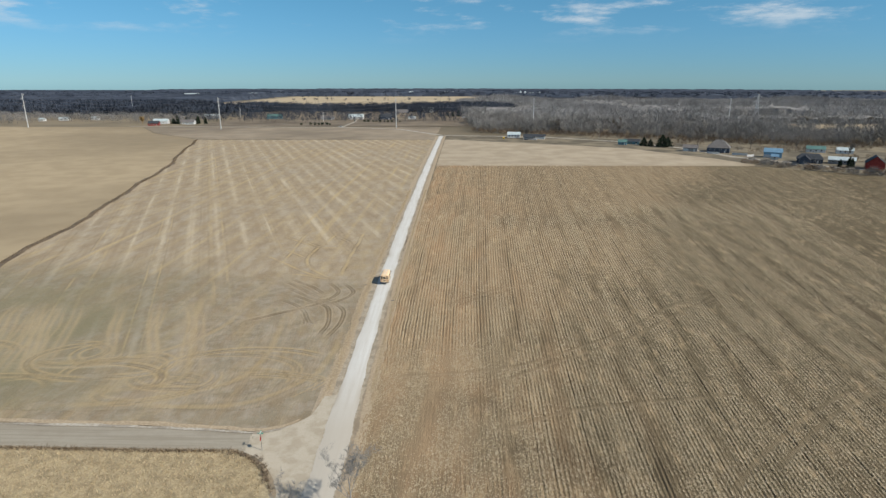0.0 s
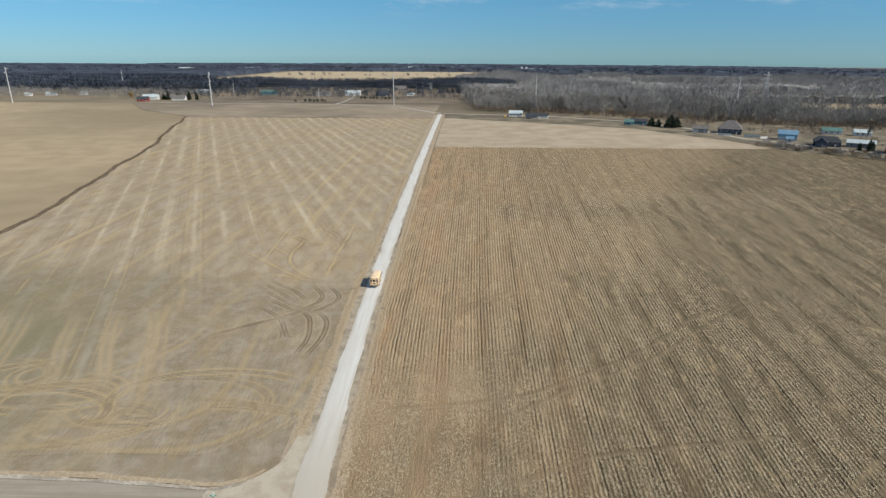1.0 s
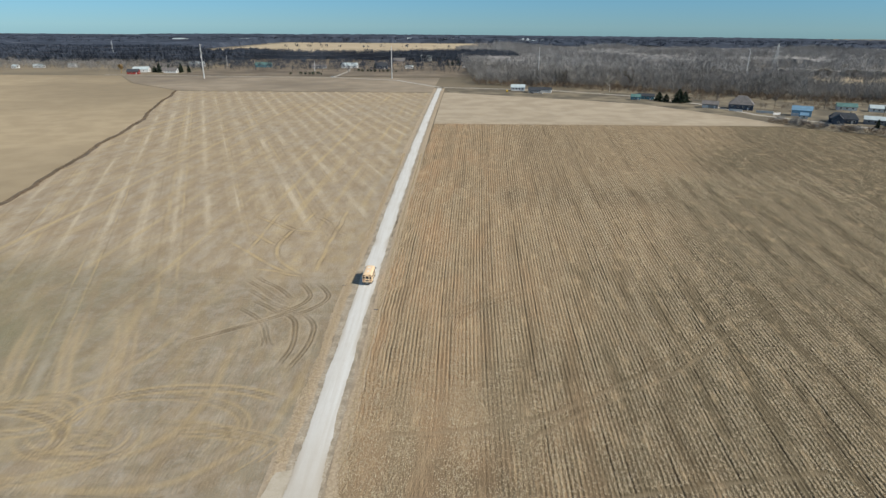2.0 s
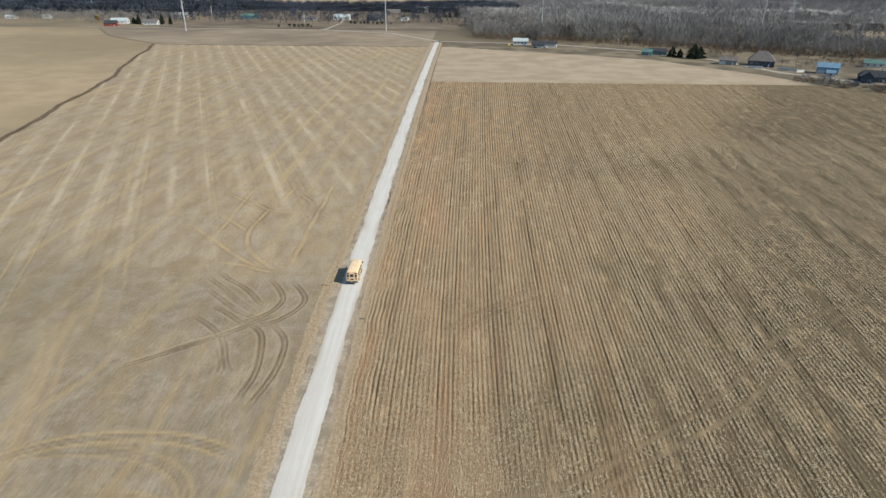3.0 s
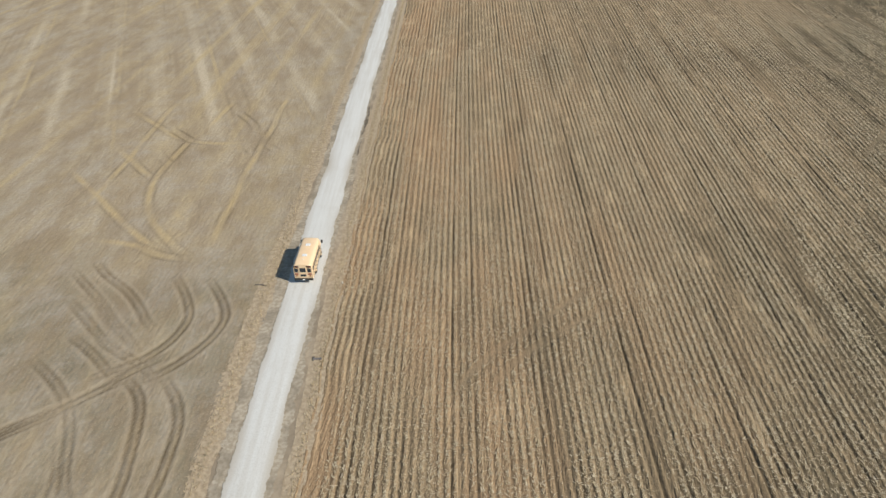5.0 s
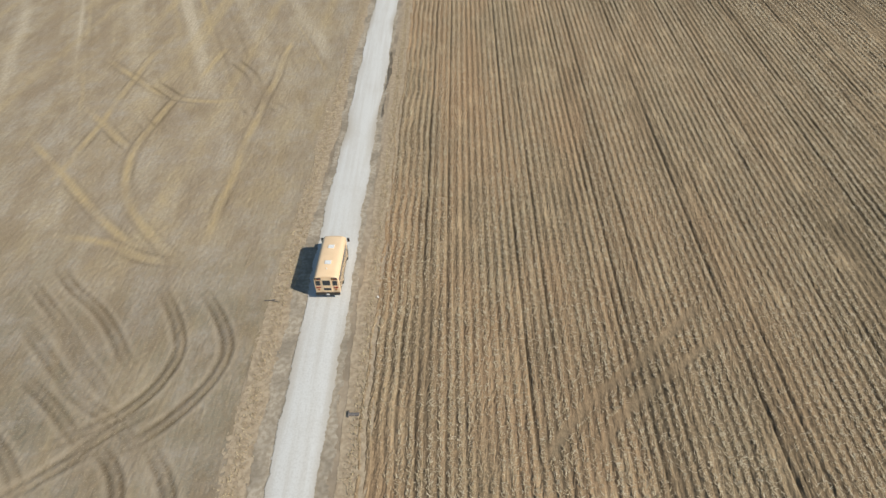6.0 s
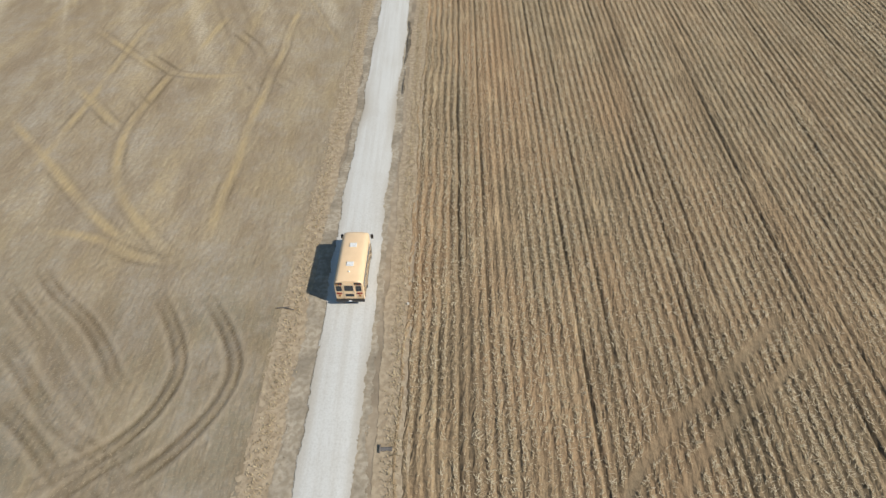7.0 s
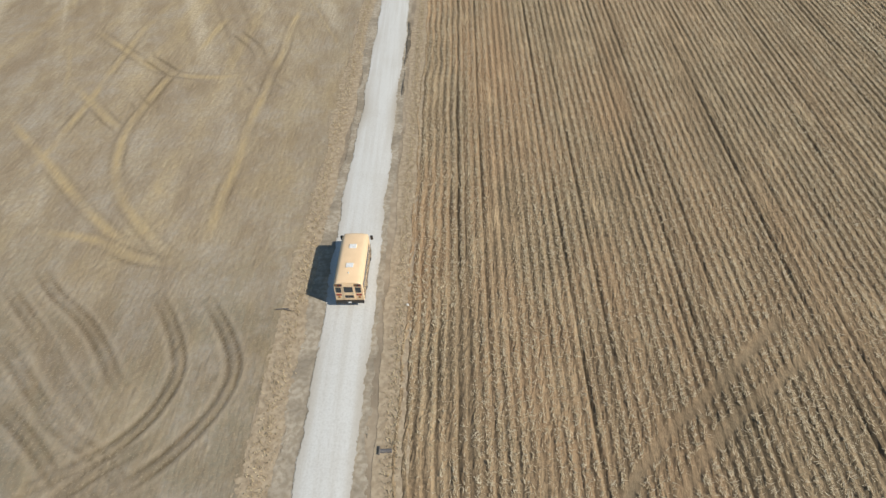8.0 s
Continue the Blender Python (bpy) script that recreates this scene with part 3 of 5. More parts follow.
dx = np.interp(ys, [90, 178, 260, 435, 626], [-118, -132, -145, -190, -248])
strip("ditch_verge", ys, dx - 5.5 + wobble(ys, 13, 1.0, 12), dx + 2.2 + wobble(ys, 15, 0.8, 7), 0.025, m_verge, "tan grass margin beside the ditch", n=7, soft=True)
dx = np.interp(ys, [90, 178, 260, 435, 626], [-118, -132, -145, -190, -248]) + wobble(ys, 12, 1.0, 9) + wobble(ys, 14, 1.6, 30)
strip("ditch_bank", ys, dx - 1.7, dx + 1.3, 0.04, m_ditch, "dark weedy ditch between two fields", n=7, crown=0.3, soft=True)

# ---- roads ----
ys = np.arange(-90.0, 668.0, 1.0)
mid = centre(ys)
wid = np.interp(ys, [90, 112, 150, 178, 233, 320], [1.12, 1.0, 0.92, 0.98, 1.08, 1.05])
road_l, road_r = mid - 2.75 * wid + wobble(ys, 21, 0.15, 5), mid + 2.5 * wid + wobble(ys, 22, 0.18, 5)
strip("road_bed", ys, mid - 6.2, mid + 5.4, -0.012, m_bed, "trodden tan ground under the road edges", n=4)
strip("shoulder", ys, mid - 4.2 + wobble(ys, 23, 0.3, 4), mid + 3.5 + wobble(ys, 24, 0.2, 4), 0.035, m_shoulder, "washed tan gravel shoulder beside the road", n=9, soft=True)
road = strip("road", ys, road_l, road_r, 0.06, m_road, "straight pale limestone gravel road through fields", n=9, crown=0.08, soft=True)
e = np.abs(np.linspace(-1, 1, 9))[None, :] + 0.12 * np.sin(ys / 3.1)[:, None] + 0.1 * np.sin(ys / 7.7 + 1)[:, None]
vertex_value(road.data, "edge", np.maximum(np.clip((e - 0.6) / 0.42, 0, 0.95), 0.8 * np.clip((118 - ys) / 28, 0, 1)[:, None]))
keep_ = ys > 99
yv, mv = ys[keep_], mid[keep_]
strip("verge", yv, mv - 6.1 + wobble(yv, 25, 0.4, 5), mv - 2.9 + wobble(yv, 26, 0.3, 3), 0.012, m_verge, "dry tan grass verge", n=9, crown=0.015, soft=True)
strip("verge_east", ys, mid + 2.9 + wobble(ys, 27, 0.2, 3), mid + 5.6 + wobble(ys, 28, 0.25, 4), 0.012, m_verge, "dry tan grass verge beside corn stubble", n=9, crown=0.015, soft=True)
# The lane that leaves at the junction, with its flare, and the meadow before it.
xs = np.concatenate([np.linspace(-140, -22, 60), np.arange(-21.6, 1.1, 0.3)])


def cross_strip(name, lo, hi, z, mat, label, n=5, soft=False):
    u = np.linspace(0, 1, n)
    Y = lo[:, None] * (1 - u) + hi[:, None] * u
    X = np.repeat(xs[:, None], n, 1)
    ob = new(name, mesh_of(name, np.stack([X, Y, np.full(X.shape, z)], -1), grid_faces(n, len(xs))[:, ::-1], True))
    ob.data.materials.append(mat)
    if soft:
        side = np.clip((0.5 - xs) / 3.0, 0, 1)[:, None] if name == "lane" else np.clip((-7.0 - xs) / 4.0, 0, 1)[:, None]
        vertex_value(ob.data, "fade", (1 - np.abs(2 * u - 1))[None, :] * side)
    return tagged(ob, label, name.split("_")[0], kind="structure")


meadow_hi = np.interp(xs, [-140, -62, -27.6, -17.2, -13.7, -11.0, -8.7, -7.1, -6.2, -6.0], [87.2, 85.2, 84.3, 84.5, 82.7, 80.3, 77.0, 73.4, 60, -89])
lane_lo = np.interp(xs, [-140, -62, -27.6, -16.5, -13.0, -10.3, -8.0, -6.4, -5.5, -5.2, 2], [87.6, 85.6, 84.8, 84.8, 83.2, 80.8, 77.5, 73.9, 60, -88, -88]) + wobble(xs, 31, 0.12)
lane_hi = np.interp(xs, [-140, -62, -31, -17, -13.5, -10.5, -8.5, -7, -6, -5.4, -5.0, 2], [94.5, 92.3, 91.2, 90.1, 90.0, 91.0, 92.4, 93.9, 95.4, 98.5, 102, 104]) + wobble(xs, 32, 0.15)
lane = cross_strip("lane", lane_lo - 0.2, lane_hi + 0.3, 0.04, m_lane, "worn grey gravel side lane meeting the road", 13, True)
vertex_value(lane.data, "edge", np.zeros((len(xs), 13)))
flare = cross_strip("junction_flare", lane_lo - 0.1, lane_hi + 0.2, 0.05, m_flare, "pale tan gravel flare where lane and road meet", 13, True)
vertex_value(flare.data, "edge", np.zeros((len(xs), 13)))
flare.data.attributes["fade"].data.foreach_set("value", np.repeat(np.clip((xs + 17) / 7, 0, 1)[:, None], 13, 1).astype(np.float32).ravel())
cross_strip("lane_bank", lane_hi + 0.1, lane_hi + 1.6 + wobble(xs, 33, 0.3, 3), 0.1, m_verge, "dry pale grass bank beside the side lane", 7, True)
cross_strip("lane_edge", lane_hi - 0.6, lane_hi + 0.3 + wobble(xs, 34, 0.25, 3), 0.125, m_crumbs, "line of pale loose gravel along the side lane", 7, True)
under = cross_strip("lane_ground", lane_lo - 1.0, lane_hi + 13, -0.03, m_left, "smooth tan headland of the bean field", 24)
for key, val in (("rut", 0), ("gold", 0), ("pale", 0), ("weeds", 0), ("lanes", 0.0), ("lane_a", 0), ("lane_b", 0), ("trodden", 1)):
    vertex_value(under.data, key, np.full(len(xs) * 24, float(val)))
cross_strip("meadow", np.full(len(xs), -90.0), meadow_hi, 0.1, m_grass, "rough dry winter grass beside the side lane", 24)
cross_strip("junction_ground", np.full(len(xs), -90.0), lane_lo + 0.3, 0.02, m_grass_worn, "bare tan ground at the junction corner", 8)

ys = np.arange(203.0, 226.0, 0.5)
strip("washout", ys, centre(ys) + 2.55 + wobble(ys, 51, 0.2, 3), centre(ys) + 2.9 + wobble(ys, 52, 0.25, 2), 0.16, m_wash, "dark washed out rut at the road edge", n=5, soft=True)

# ---- materials of things ----
m_bark = grainy("grey_bark", (0.2, 0.175, 0.15), (0.12, 0.1, 0.085), 0.8)
m_pale_bark = grainy("pale_bark", (0.46, 0.43, 0.38), (0.3, 0.27, 0.23), 0.5)
m_twig = grainy("bare_twigs", (0.3, 0.285, 0.265), (0.2, 0.19, 0.178), 0.05, big=0.012)
m_twig_pale = grainy("pale_twigs", (0.32, 0.31, 0.295), (0.22, 0.212, 0.205), 0.03, big=0.008)
# Dark woods whose base colour carries a blue-grey tint for distance haze.
m_hazed_wood = grainy("hazed_woods", (0.062, 0.075, 0.1), (0.034, 0.043, 0.062), 0.01, big=0.003)
m_brush = grainy("dry_brush", (0.23, 0.165, 0.11), (0.15, 0.115, 0.085), 0.4)
m_gold_twig = grainy("willow_twigs", (0.4, 0.28, 0.13), (0.28, 0.19, 0.09), 0.4)
m_needle = grainy("evergreen_needles", (0.035, 0.05, 0.028), (0.018, 0.028, 0.018), 0.7)
m_steel = grainy("weathered_steel", (0.62, 0.62, 0.6), (0.48, 0.48, 0.47), 0.3, 0.55, 0.3)
m_wire = material("wire", (0.25, 0.25, 0.26), 0.5, 0.6)[0]
m_glass = material("dark_glass", (0.02, 0.025, 0.03), 0.08, 0.0, 0.6)[0]
m_white = grainy("white_siding", (0.68, 0.68, 0.66), (0.55, 0.55, 0.54), 0.5, 0.6)
m_grey = grainy("grey_siding", (0.3, 0.3, 0.3), (0.24, 0.24, 0.24), 0.5, 0.7)
m_dark = grainy("slate_siding", (0.085, 0.1, 0.13), (0.06, 0.07, 0.09), 0.5, 0.7)
m_blue = grainy("blue_siding", (0.24, 0.42, 0.55), (0.2, 0.36, 0.48), 0.4, 0.6)
m_teal = grainy("teal_siding", (0.13, 0.27, 0.31), (0.1, 0.21, 0.25), 0.4, 0.6)
m_tan = grainy("tan_siding", (0.42, 0.34, 0.25), (0.34, 0.27, 0.2), 0.5, 0.7)
m_red = grainy("red_boards", (0.3, 0.045, 0.035), (0.22, 0.03, 0.025), 0.6, 0.75)
m_roof = grainy("grey_shingles", (0.19, 0.175, 0.165), (0.13, 0.12, 0.115), 0.7, 0.9)
m_roof_dark = grainy("dark_shingles", (0.06, 0.065, 0.075), (0.04, 0.045, 0.05), 0.7, 0.85)
m_roof_green = grainy("green_metal_roof", (0.12, 0.22, 0.2), (0.09, 0.17, 0.155), 0.4, 0.5)
m_roof_pale = grainy("pale_metal_roof", (0.5, 0.56, 0.56), (0.42, 0.48, 0.49), 0.4, 0.45)
m_roof_blue = grainy("blue_metal_roof", (0.18, 0.31, 0.42), (0.15, 0.26, 0.36), 0.4, 0.5)
m_yellow = grainy("bus_yellow", (0.88, 0.635, 0.39), (0.84, 0.6, 0.36), 0.9, 0.38, 0.0, 0.5)
m_black = grainy("black_rubber", (0.022, 0.022, 0.022), (0.035, 0.033, 0.03), 5.0, 0.7)
m_trim = material("black_enamel", (0.03, 0.028, 0.026), 0.4, 0.0, 0.5)[0]
m_hatch = grainy("white_enamel", (0.84, 0.83, 0.8), (0.7, 0.68, 0.63), 4.0, 0.45)
m_lamp_red = material("red_lens", (0.28, 0.035, 0.025), 0.2, 0.0, 0.5)[0]
m_lamp_amber = material("amber_lens", (0.42, 0.17, 0.04), 0.2, 0.0, 0.5)[0]
m_green = material("green_sign_sheet", (0.02, 0.36, 0.27), 0.4)[0]
m_stop = material("red_sign_sheet", (0.5, 0.02, 0.02), 0.4)[0]
m_post = grainy("galvanised_post", (0.4, 0.4, 0.38), (0.28, 0.28, 0.27), 6.0, 0.5, 0.7)
m_silver = material("bare_metal", (0.55, 0.55, 0.55), 0.35, 0.9)[0]
m_hay = grainy("yellow_hay", (0.6, 0.42, 0.1), (0.45, 0.3, 0.08), 2.0)


# ---- small mesh tools ----
def part(name, bm, mat, parent=None, label="", smooth=False):
    me = bpy.data.meshes.new(name)
    bm.to_mesh(me)
    bm.free()
    me.materials.append(mat)
    if smooth:
        me.polygons.foreach_set("use_smooth", np.ones(len(me.polygons), dtype=bool))
    ob = new(name, me)
    ob.parent = parent
    return tagged(ob, label)


def thing(name, label, category, m=None, group=""):
    ob = new(name)
    ob.empty_display_size = 0.2
    ob.matrix_basis = m or Matrix()
    return tagged(ob, label, category, group)


def add_box(bm, c, s, bevel=0.0, turn=None):
    r = bmesh.ops.create_cube(bm, size=1.0, matrix=Matrix.Translation(c) @ (turn or Matrix()) @ Matrix.Diagonal((*s, 1)))
    if bevel:
        es = {e for v in r["verts"] for e in v.link_edges}
        bmesh.ops.bevel(bm, geom=list(es), offset=bevel, segments=2, affect="EDGES", profile=0.6)
    return bm


def box(c, s, bevel=0.0):
    return add_box(bmesh.new(), c, s, bevel)


def add_rod(bm, a, b, r0, r1=None, n=6):
    a, b = Vector(a), Vector(b)
    d = b - a
    m = Matrix.Translation((a + b) / 2) @ d.to_track_quat("Z", "Y").to_matrix().to_4x4()
    bmesh.ops.create_cone(bm, cap_ends=True, segments=n, radius1=r0, radius2=r0 if r1 is None else r1, depth=d.length, matrix=m)
    return bm


def rod(a, b, r0, r1=None, n=6):
    return add_rod(bmesh.new(), a, b, r0, r1, n)


def prism(profile, y0, y1, taper=None):
    """A closed outline in x, z drawn along y; taper: rows of (share of the way, x scale, z scale)."""
    bm = bmesh.new()
    rows = taper or [(0, 1, 1), (1, 1, 1)]
    rings = []
    for t, sx_, sz_ in rows:
        rings.append([bm.verts.new((x * sx_, y0 + (y1 - y0) * t, z * sz_)) for x, z in profile])
    n = len(profile)
    for a, b in zip(rings[:-1], rings[1:]):
        for i in range(n):
            bm.faces.new((a[i], a[(i + 1) % n], b[(i + 1) % n], b[i]))
    bm.faces.new(rings[0][::-1])
    bm.faces.new(rings[-1])
    bmesh.ops.recalc_face_normals(bm, faces=bm.faces)
    return bm


# ---- the school bus ----
def build_bus(m):
    bus = thing("school_bus", "yellow school bus with white roof hatches on the gravel road", "bus", m)
    W, H, L = 1.22, 3.05, 7.3
    prof = [(-W, 0.75), (-W, 2.5)]
    prof += [(-W + 0.5 * (1 - math.cos(a)), 2.5 + 0.5 * math.sin(a)) for a in np.linspace(0.12, 1.5, 7)]
    prof += [(-0.36, 3.04)]
    prof += [(-x, z) for x, z in prof[::-1]]
    body = part("body", prism(prof, 0.06, L - 1.1, [(0, 0.97, 0.985), (0.012, 1, 1), (0.93, 1, 1), (0.975, 0.97, 0.98), (1, 0.86, 0.93)]), m_yellow, bus, "yellow painted steel body", True)
    body.data.polygons.foreach_set("use_smooth", np.ones(len(body.data.polygons), dtype=bool))
    body.data.set_sharp_from_angle(angle=radians(35))
    part("hood", box((0, L - 0.7, 1.25), (1.9, 1.5, 0.95), 0.18), m_yellow, bus)
    part("chassis", box((0, L / 2, 0.62), (1.9, L - 0.6, 0.3), 0.03), m_trim, bus, "black steel chassis")
    part("windscreen", box((0, L - 1.05, 2.15), (2.0, 0.06, 0.85), 0.02), m_glass, bus, "dark windscreen glass")
    for y in (2.0, 4.3):
        hatch = part("roof_hatch", box((0.0, y, 3.055), (0.62, 0.5, 0.09), 0.03), m_hatch, bus, "white roof escape hatch")
        part("hatch_frame", box((0, y, 3.02), (0.78, 0.66, 0.06), 0.02), m_yellow, hatch)
    part("roof_strobe", rod((0, 1.1, 3.03), (0, 1.1, 3.14), 0.06, 0.05, 10), m_hatch, bus)
    # Rear face.
    door = part("emergency_door", box((0, 0.05, 1.75), (0.98, 0.06, 1.95), 0.02), m_yellow, bus)
    part("door_window", box((0, 0.02, 2.16), (0.74, 0.04, 0.66), 0.02), m_glass, door)
    part("door_window", box((0, 0.02, 1.3), (0.72, 0.04, 0.32), 0.02), m_glass, door)
    part("door_handle", box((0.4, 0.0, 1.72), (0.12, 0.05, 0.05), 0.01), m_silver, door)
    for s in (-1, 1):
        part("rear_window", box((s * 0.83, 0.04, 2.1), (0.44, 0.06, 0.6), 0.03), m_glass, bus)
        hood = part("warning_light_hood", box((s * 0.8, 0.06, 2.68), (0.6, 0.14, 0.24), 0.05), m_trim, bus, "black hood over warning lights")
        for dx, mat_ in ((-0.14, m_lamp_amber), (0.14, m_lamp_red)):
            part("warning_light", rod((s * 0.8 + dx, -0.025, 2.68), (s * 0.8 + dx, 0.01, 2.68), 0.085, 0.085, 12), mat_, hood)
        part("brake_light", box((s * 0.86, 0.02, 1.52), (0.46, 0.06, 0.16), 0.03), m_lamp_red, bus)
        part("turn_light", rod((s * 0.86, 0.0, 1.22), (s * 0.86, 0.07, 1.22), 0.1, 0.1, 12), m_lamp_amber, bus)
        part("reflector", box((s * 0.4, 0.04, 0.93), (0.2, 0.03, 0.05)), m_lamp_red, bus)
        arm = part("mirror_arm", rod((s * 1.1, L - 1.3, 2.35), (s * 1.34, L - 0.95, 2.2), 0.025), m_trim, bus)
        part("mirror", box((s * 1.36, L - 0.95, 2.15), (0.24, 0.16, 0.46), 0.05), m_trim, arm, "black side mirror")
        for z in (0.85, 1.2, 1.62):
            part("rub_rail", box((s * (W + 0.012), L / 2 - 0.5, z), (0.035, L - 1.5, 0.075), 0.01), m_trim, bus)
        for i in range(7):
            part("side_window", box((s * (W + 0.003), 0.7 + 0.71 * i, 2.12), (0.03, 0.6, 0.55), 0.01), m_glass, bus)
        for y in (2.2, L - 1.6):
            x = s * 1.0
            wheel = part("wheel", rod((x - s * 0.18, y, 0.5), (x + s * 0.17, y, 0.5), 0.5, 0.5, 24), m_black, bus, "black tyre on a yellow wheel")
            part("rim", rod((x + s * 0.15, y, 0.5), (x + s * 0.19, y, 0.5), 0.27, 0.2, 16), m_yellow, wheel)
    part("bumper", box((0, -0.06, 0.72), (2.42, 0.18, 0.26), 0.04), m_trim, bus, "black rear bumper")
    part("number_plate", box((0.0, -0.16, 0.74), (0.3, 0.02, 0.16)), m_hatch, bus)
    part("sign_panel", box((0, 0.045, 2.74), (0.9, 0.03, 0.18), 0.01), m_yellow, bus)
    return bus


build_bus(pose(0.25, 167.6, 0.14, 0, 0, -1.0))


# ---- the stop sign with street blades at the junction ----
def build_sign(m):
    s = thing("road_sign", "stop sign with green street name blades on a metal post", "sign", m)
    part("post", box((0, 0, 1.6), (0.07, 0.07, 3.2)), m_post, s)
    bm = bmesh.new()
    bmesh.ops.create_cone(bm, cap_ends=True, segments=8, radius1=0.41, radius2=0.41, depth=0.02, matrix=pose(-0.06, 0, 2.35, 0, 90, 0) @ pose(0, 0, 0, 0, 0, 22.5))
    stop = part("stop_panel", bm, m_stop, s, "red eight-sided panel")
    bars = bmesh.new()
    for y in (-0.2, -0.07, 0.07, 0.2):
        add_box(bars, (-0.075, y, 2.35), (0.006, 0.06, 0.2))
    part("lettering_bars", bars, m_hatch, stop)
    for turn, z in ((0, 3.3), (90, 3.52)):
        b = part("street_blade", box((0, 0, 0), (0.95, 0.02, 0.2)), m_green, s, "green street name blade")
        b.matrix_basis = pose(0, 0, z, 0, 0, turn)
        part("name_bar", box((0, -0.013, 0), (0.7, 0.006, 0.08)), m_hatch, b)
    return s


build_sign(pose(-12.0, 84.6, 0.05))


# ---- trees ----
def limbs(seed, height, spread, levels, twigs, r0, up=0.35):
    """Tapered limbs of a bare tree: a list of (a, b, ra, rb) that starts with the trunk."""
    rng = random.Random(seed)
    out = []

    def grow(a, d, length, r, level):
        n = 3 if level == 0 else 2
        p, v = a.copy(), d.normalized()
        for i in range(n):
            v = (v + Vector((rng.uniform(-1, 1), rng.uniform(-1, 1), rng.uniform(-0.4, 0.9) * up)) * 0.16 * (level + 0.6)).normalized()
            q = p + v * (length / n)
            ra, rb = r * (1 - 0.55 * i / n), r * (1 - 0.55 * (i + 1) / n)
            out.append((p.copy(), q.copy(), ra, rb))
            if level < levels and (level or i):
                for _ in range(twigs if level else twigs + 1):
                    side = Vector((rng.uniform(-1, 1), rng.uniform(-1, 1), rng.uniform(0.15, 0.9)))
                    grow(p.lerp(q, rng.uniform(0.3, 1.0)), v * 0.55 + side.normalized() * spread, length * rng.uniform(0.42, 0.66), rb * 0.62, level + 1)
            p = q
    grow(Vector((0, 0, -0.2)), Vector((0, 0, 1)), height * 0.62, r0, 0)
    return out


def limb_mesh(name, segs, sides=3, thick=1.0, least=0.0):
    """The limbs as tapered tubes in one mesh."""
    V, F = [], []
    for a, b, ra, rb in segs:
        d = (b - a).normalized()
        u = d.orthogonal().normalized()
        w = d.cross(u)
        k = len(V)
        for c, r in ((a, ra), (b, rb)):
            r = max(r * thick, least)
            for i in range(sides):
                t = 2 * math.pi * i / sides
                V.append(c + u * (r * math.cos(t)) + w * (r * math.sin(t)))
        for i in range(sides):
            j = (i + 1) % sides
            F.append((k + i, k + j, k + sides + j, k + sides + i))
    return mesh_of(name, [tuple(v) for v in V], F, True)


def bare_tree(name, seed, height, label, mat, m, spread=0.85, levels=4, twigs=2, r0=None, least=0.02, group=""):
    t = thing(name, label, "tree", m, group)
    segs = limbs(seed, height, spread, levels, twigs, r0 or height * 0.022)
    tr = new("trunk", limb_mesh("trunk", segs[:3], 8))
    cr = new("crown", limb_mesh("crown", segs[3:], 3, 1.0, least))
    for o in (tr, cr):
        o.parent = t
        o.data.materials.append(mat)
    return t


def spray(rng, n, z0, z1, radius, length, width, droop):
    """Many narrow three-cornered blades that stand out from a stem."""
    z = z0 + (z1 - z0) * rng.rand(n) ** 0.8
    a = rng.rand(n) * 2 * math.pi
    s = rng.rand(n) ** 0.5 * radius * np.sin(np.clip((z - z0) / (z1 - z0) * 2.4 + 0.35, 0, math.pi))
    P = np.stack([np.cos(a) * s, np.sin(a) * s, z], -1)
    el = rng.uniform(droop - 0.35, droop + 0.35, n)
    b = a + rng.uniform(-0.9, 0.9, n)
    D = np.stack([np.cos(b) * np.cos(el), np.sin(b) * np.cos(el), np.sin(el)], -1) * (length * rng.uniform(0.6, 1.3, n))[:, None]
    S = np.cross(D, rng.randn(n, 3))
    S /= np.linalg.norm(S, axis=1)[:, None]
    w = (width * rng.uniform(0.6, 1.4, n))[:, None]
    return np.stack([P - S * w, P + S * w, P + D], 1)


def wood_template(seed, height=1.0, n=46, radius=0.26, length=0.3, width=0.012):
    """Triangles of one bare tree of unit height: a stem and a haze of twigs."""
    rng = np.random.RandomState(seed)
    t = [[(-0.014, 0, 0), (0.014, 0, 0), (0.0, 0, 0.8)], [(0, -0.014, 0), (0, 0.014, 0), (0, 0, 0.8)]]
    tri = np.concatenate([np.array(t), spray(rng, n, 0.22, 0.82, radius, length, width, 1.0)])
    return tri * height


def scatter(name, templates, places, sizes, mat, label, seed=0, category="woods"):
    rng = np.random.RandomState(seed)
    chunks = []
    which = rng.randint(len(templates), size=len(places))
    turn = rng.rand(len(places)) * 6.283
    for k, tpl in enumerate(templates):
        p, s, a = places[which == k], sizes[which == k], turn[which == k]
        if not len(p):
            continue
        c, n_ = np.cos(a)[:, None, None], np.sin(a)[:, None, None]
        X, Y, Z = tpl[None, ..., 0], tpl[None, ..., 1], tpl[None, ..., 2]
        q = np.stack([c * X - n_ * Y, n_ * X + c * Y, np.broadcast_to(Z, (len(p), *Z.shape[1:]))], -1) * s[:, None, None, None]
        chunks.append((q + p[:, None, None, :]).reshape(-1, 3))
    v = np.concatenate(chunks)
    ob = new(name, mesh_of(name, v, np.arange(len(v)).reshape(-1, 3)))
    ob.data.materials.append(mat)
    return tagged(ob, label, category, kind="stuff")


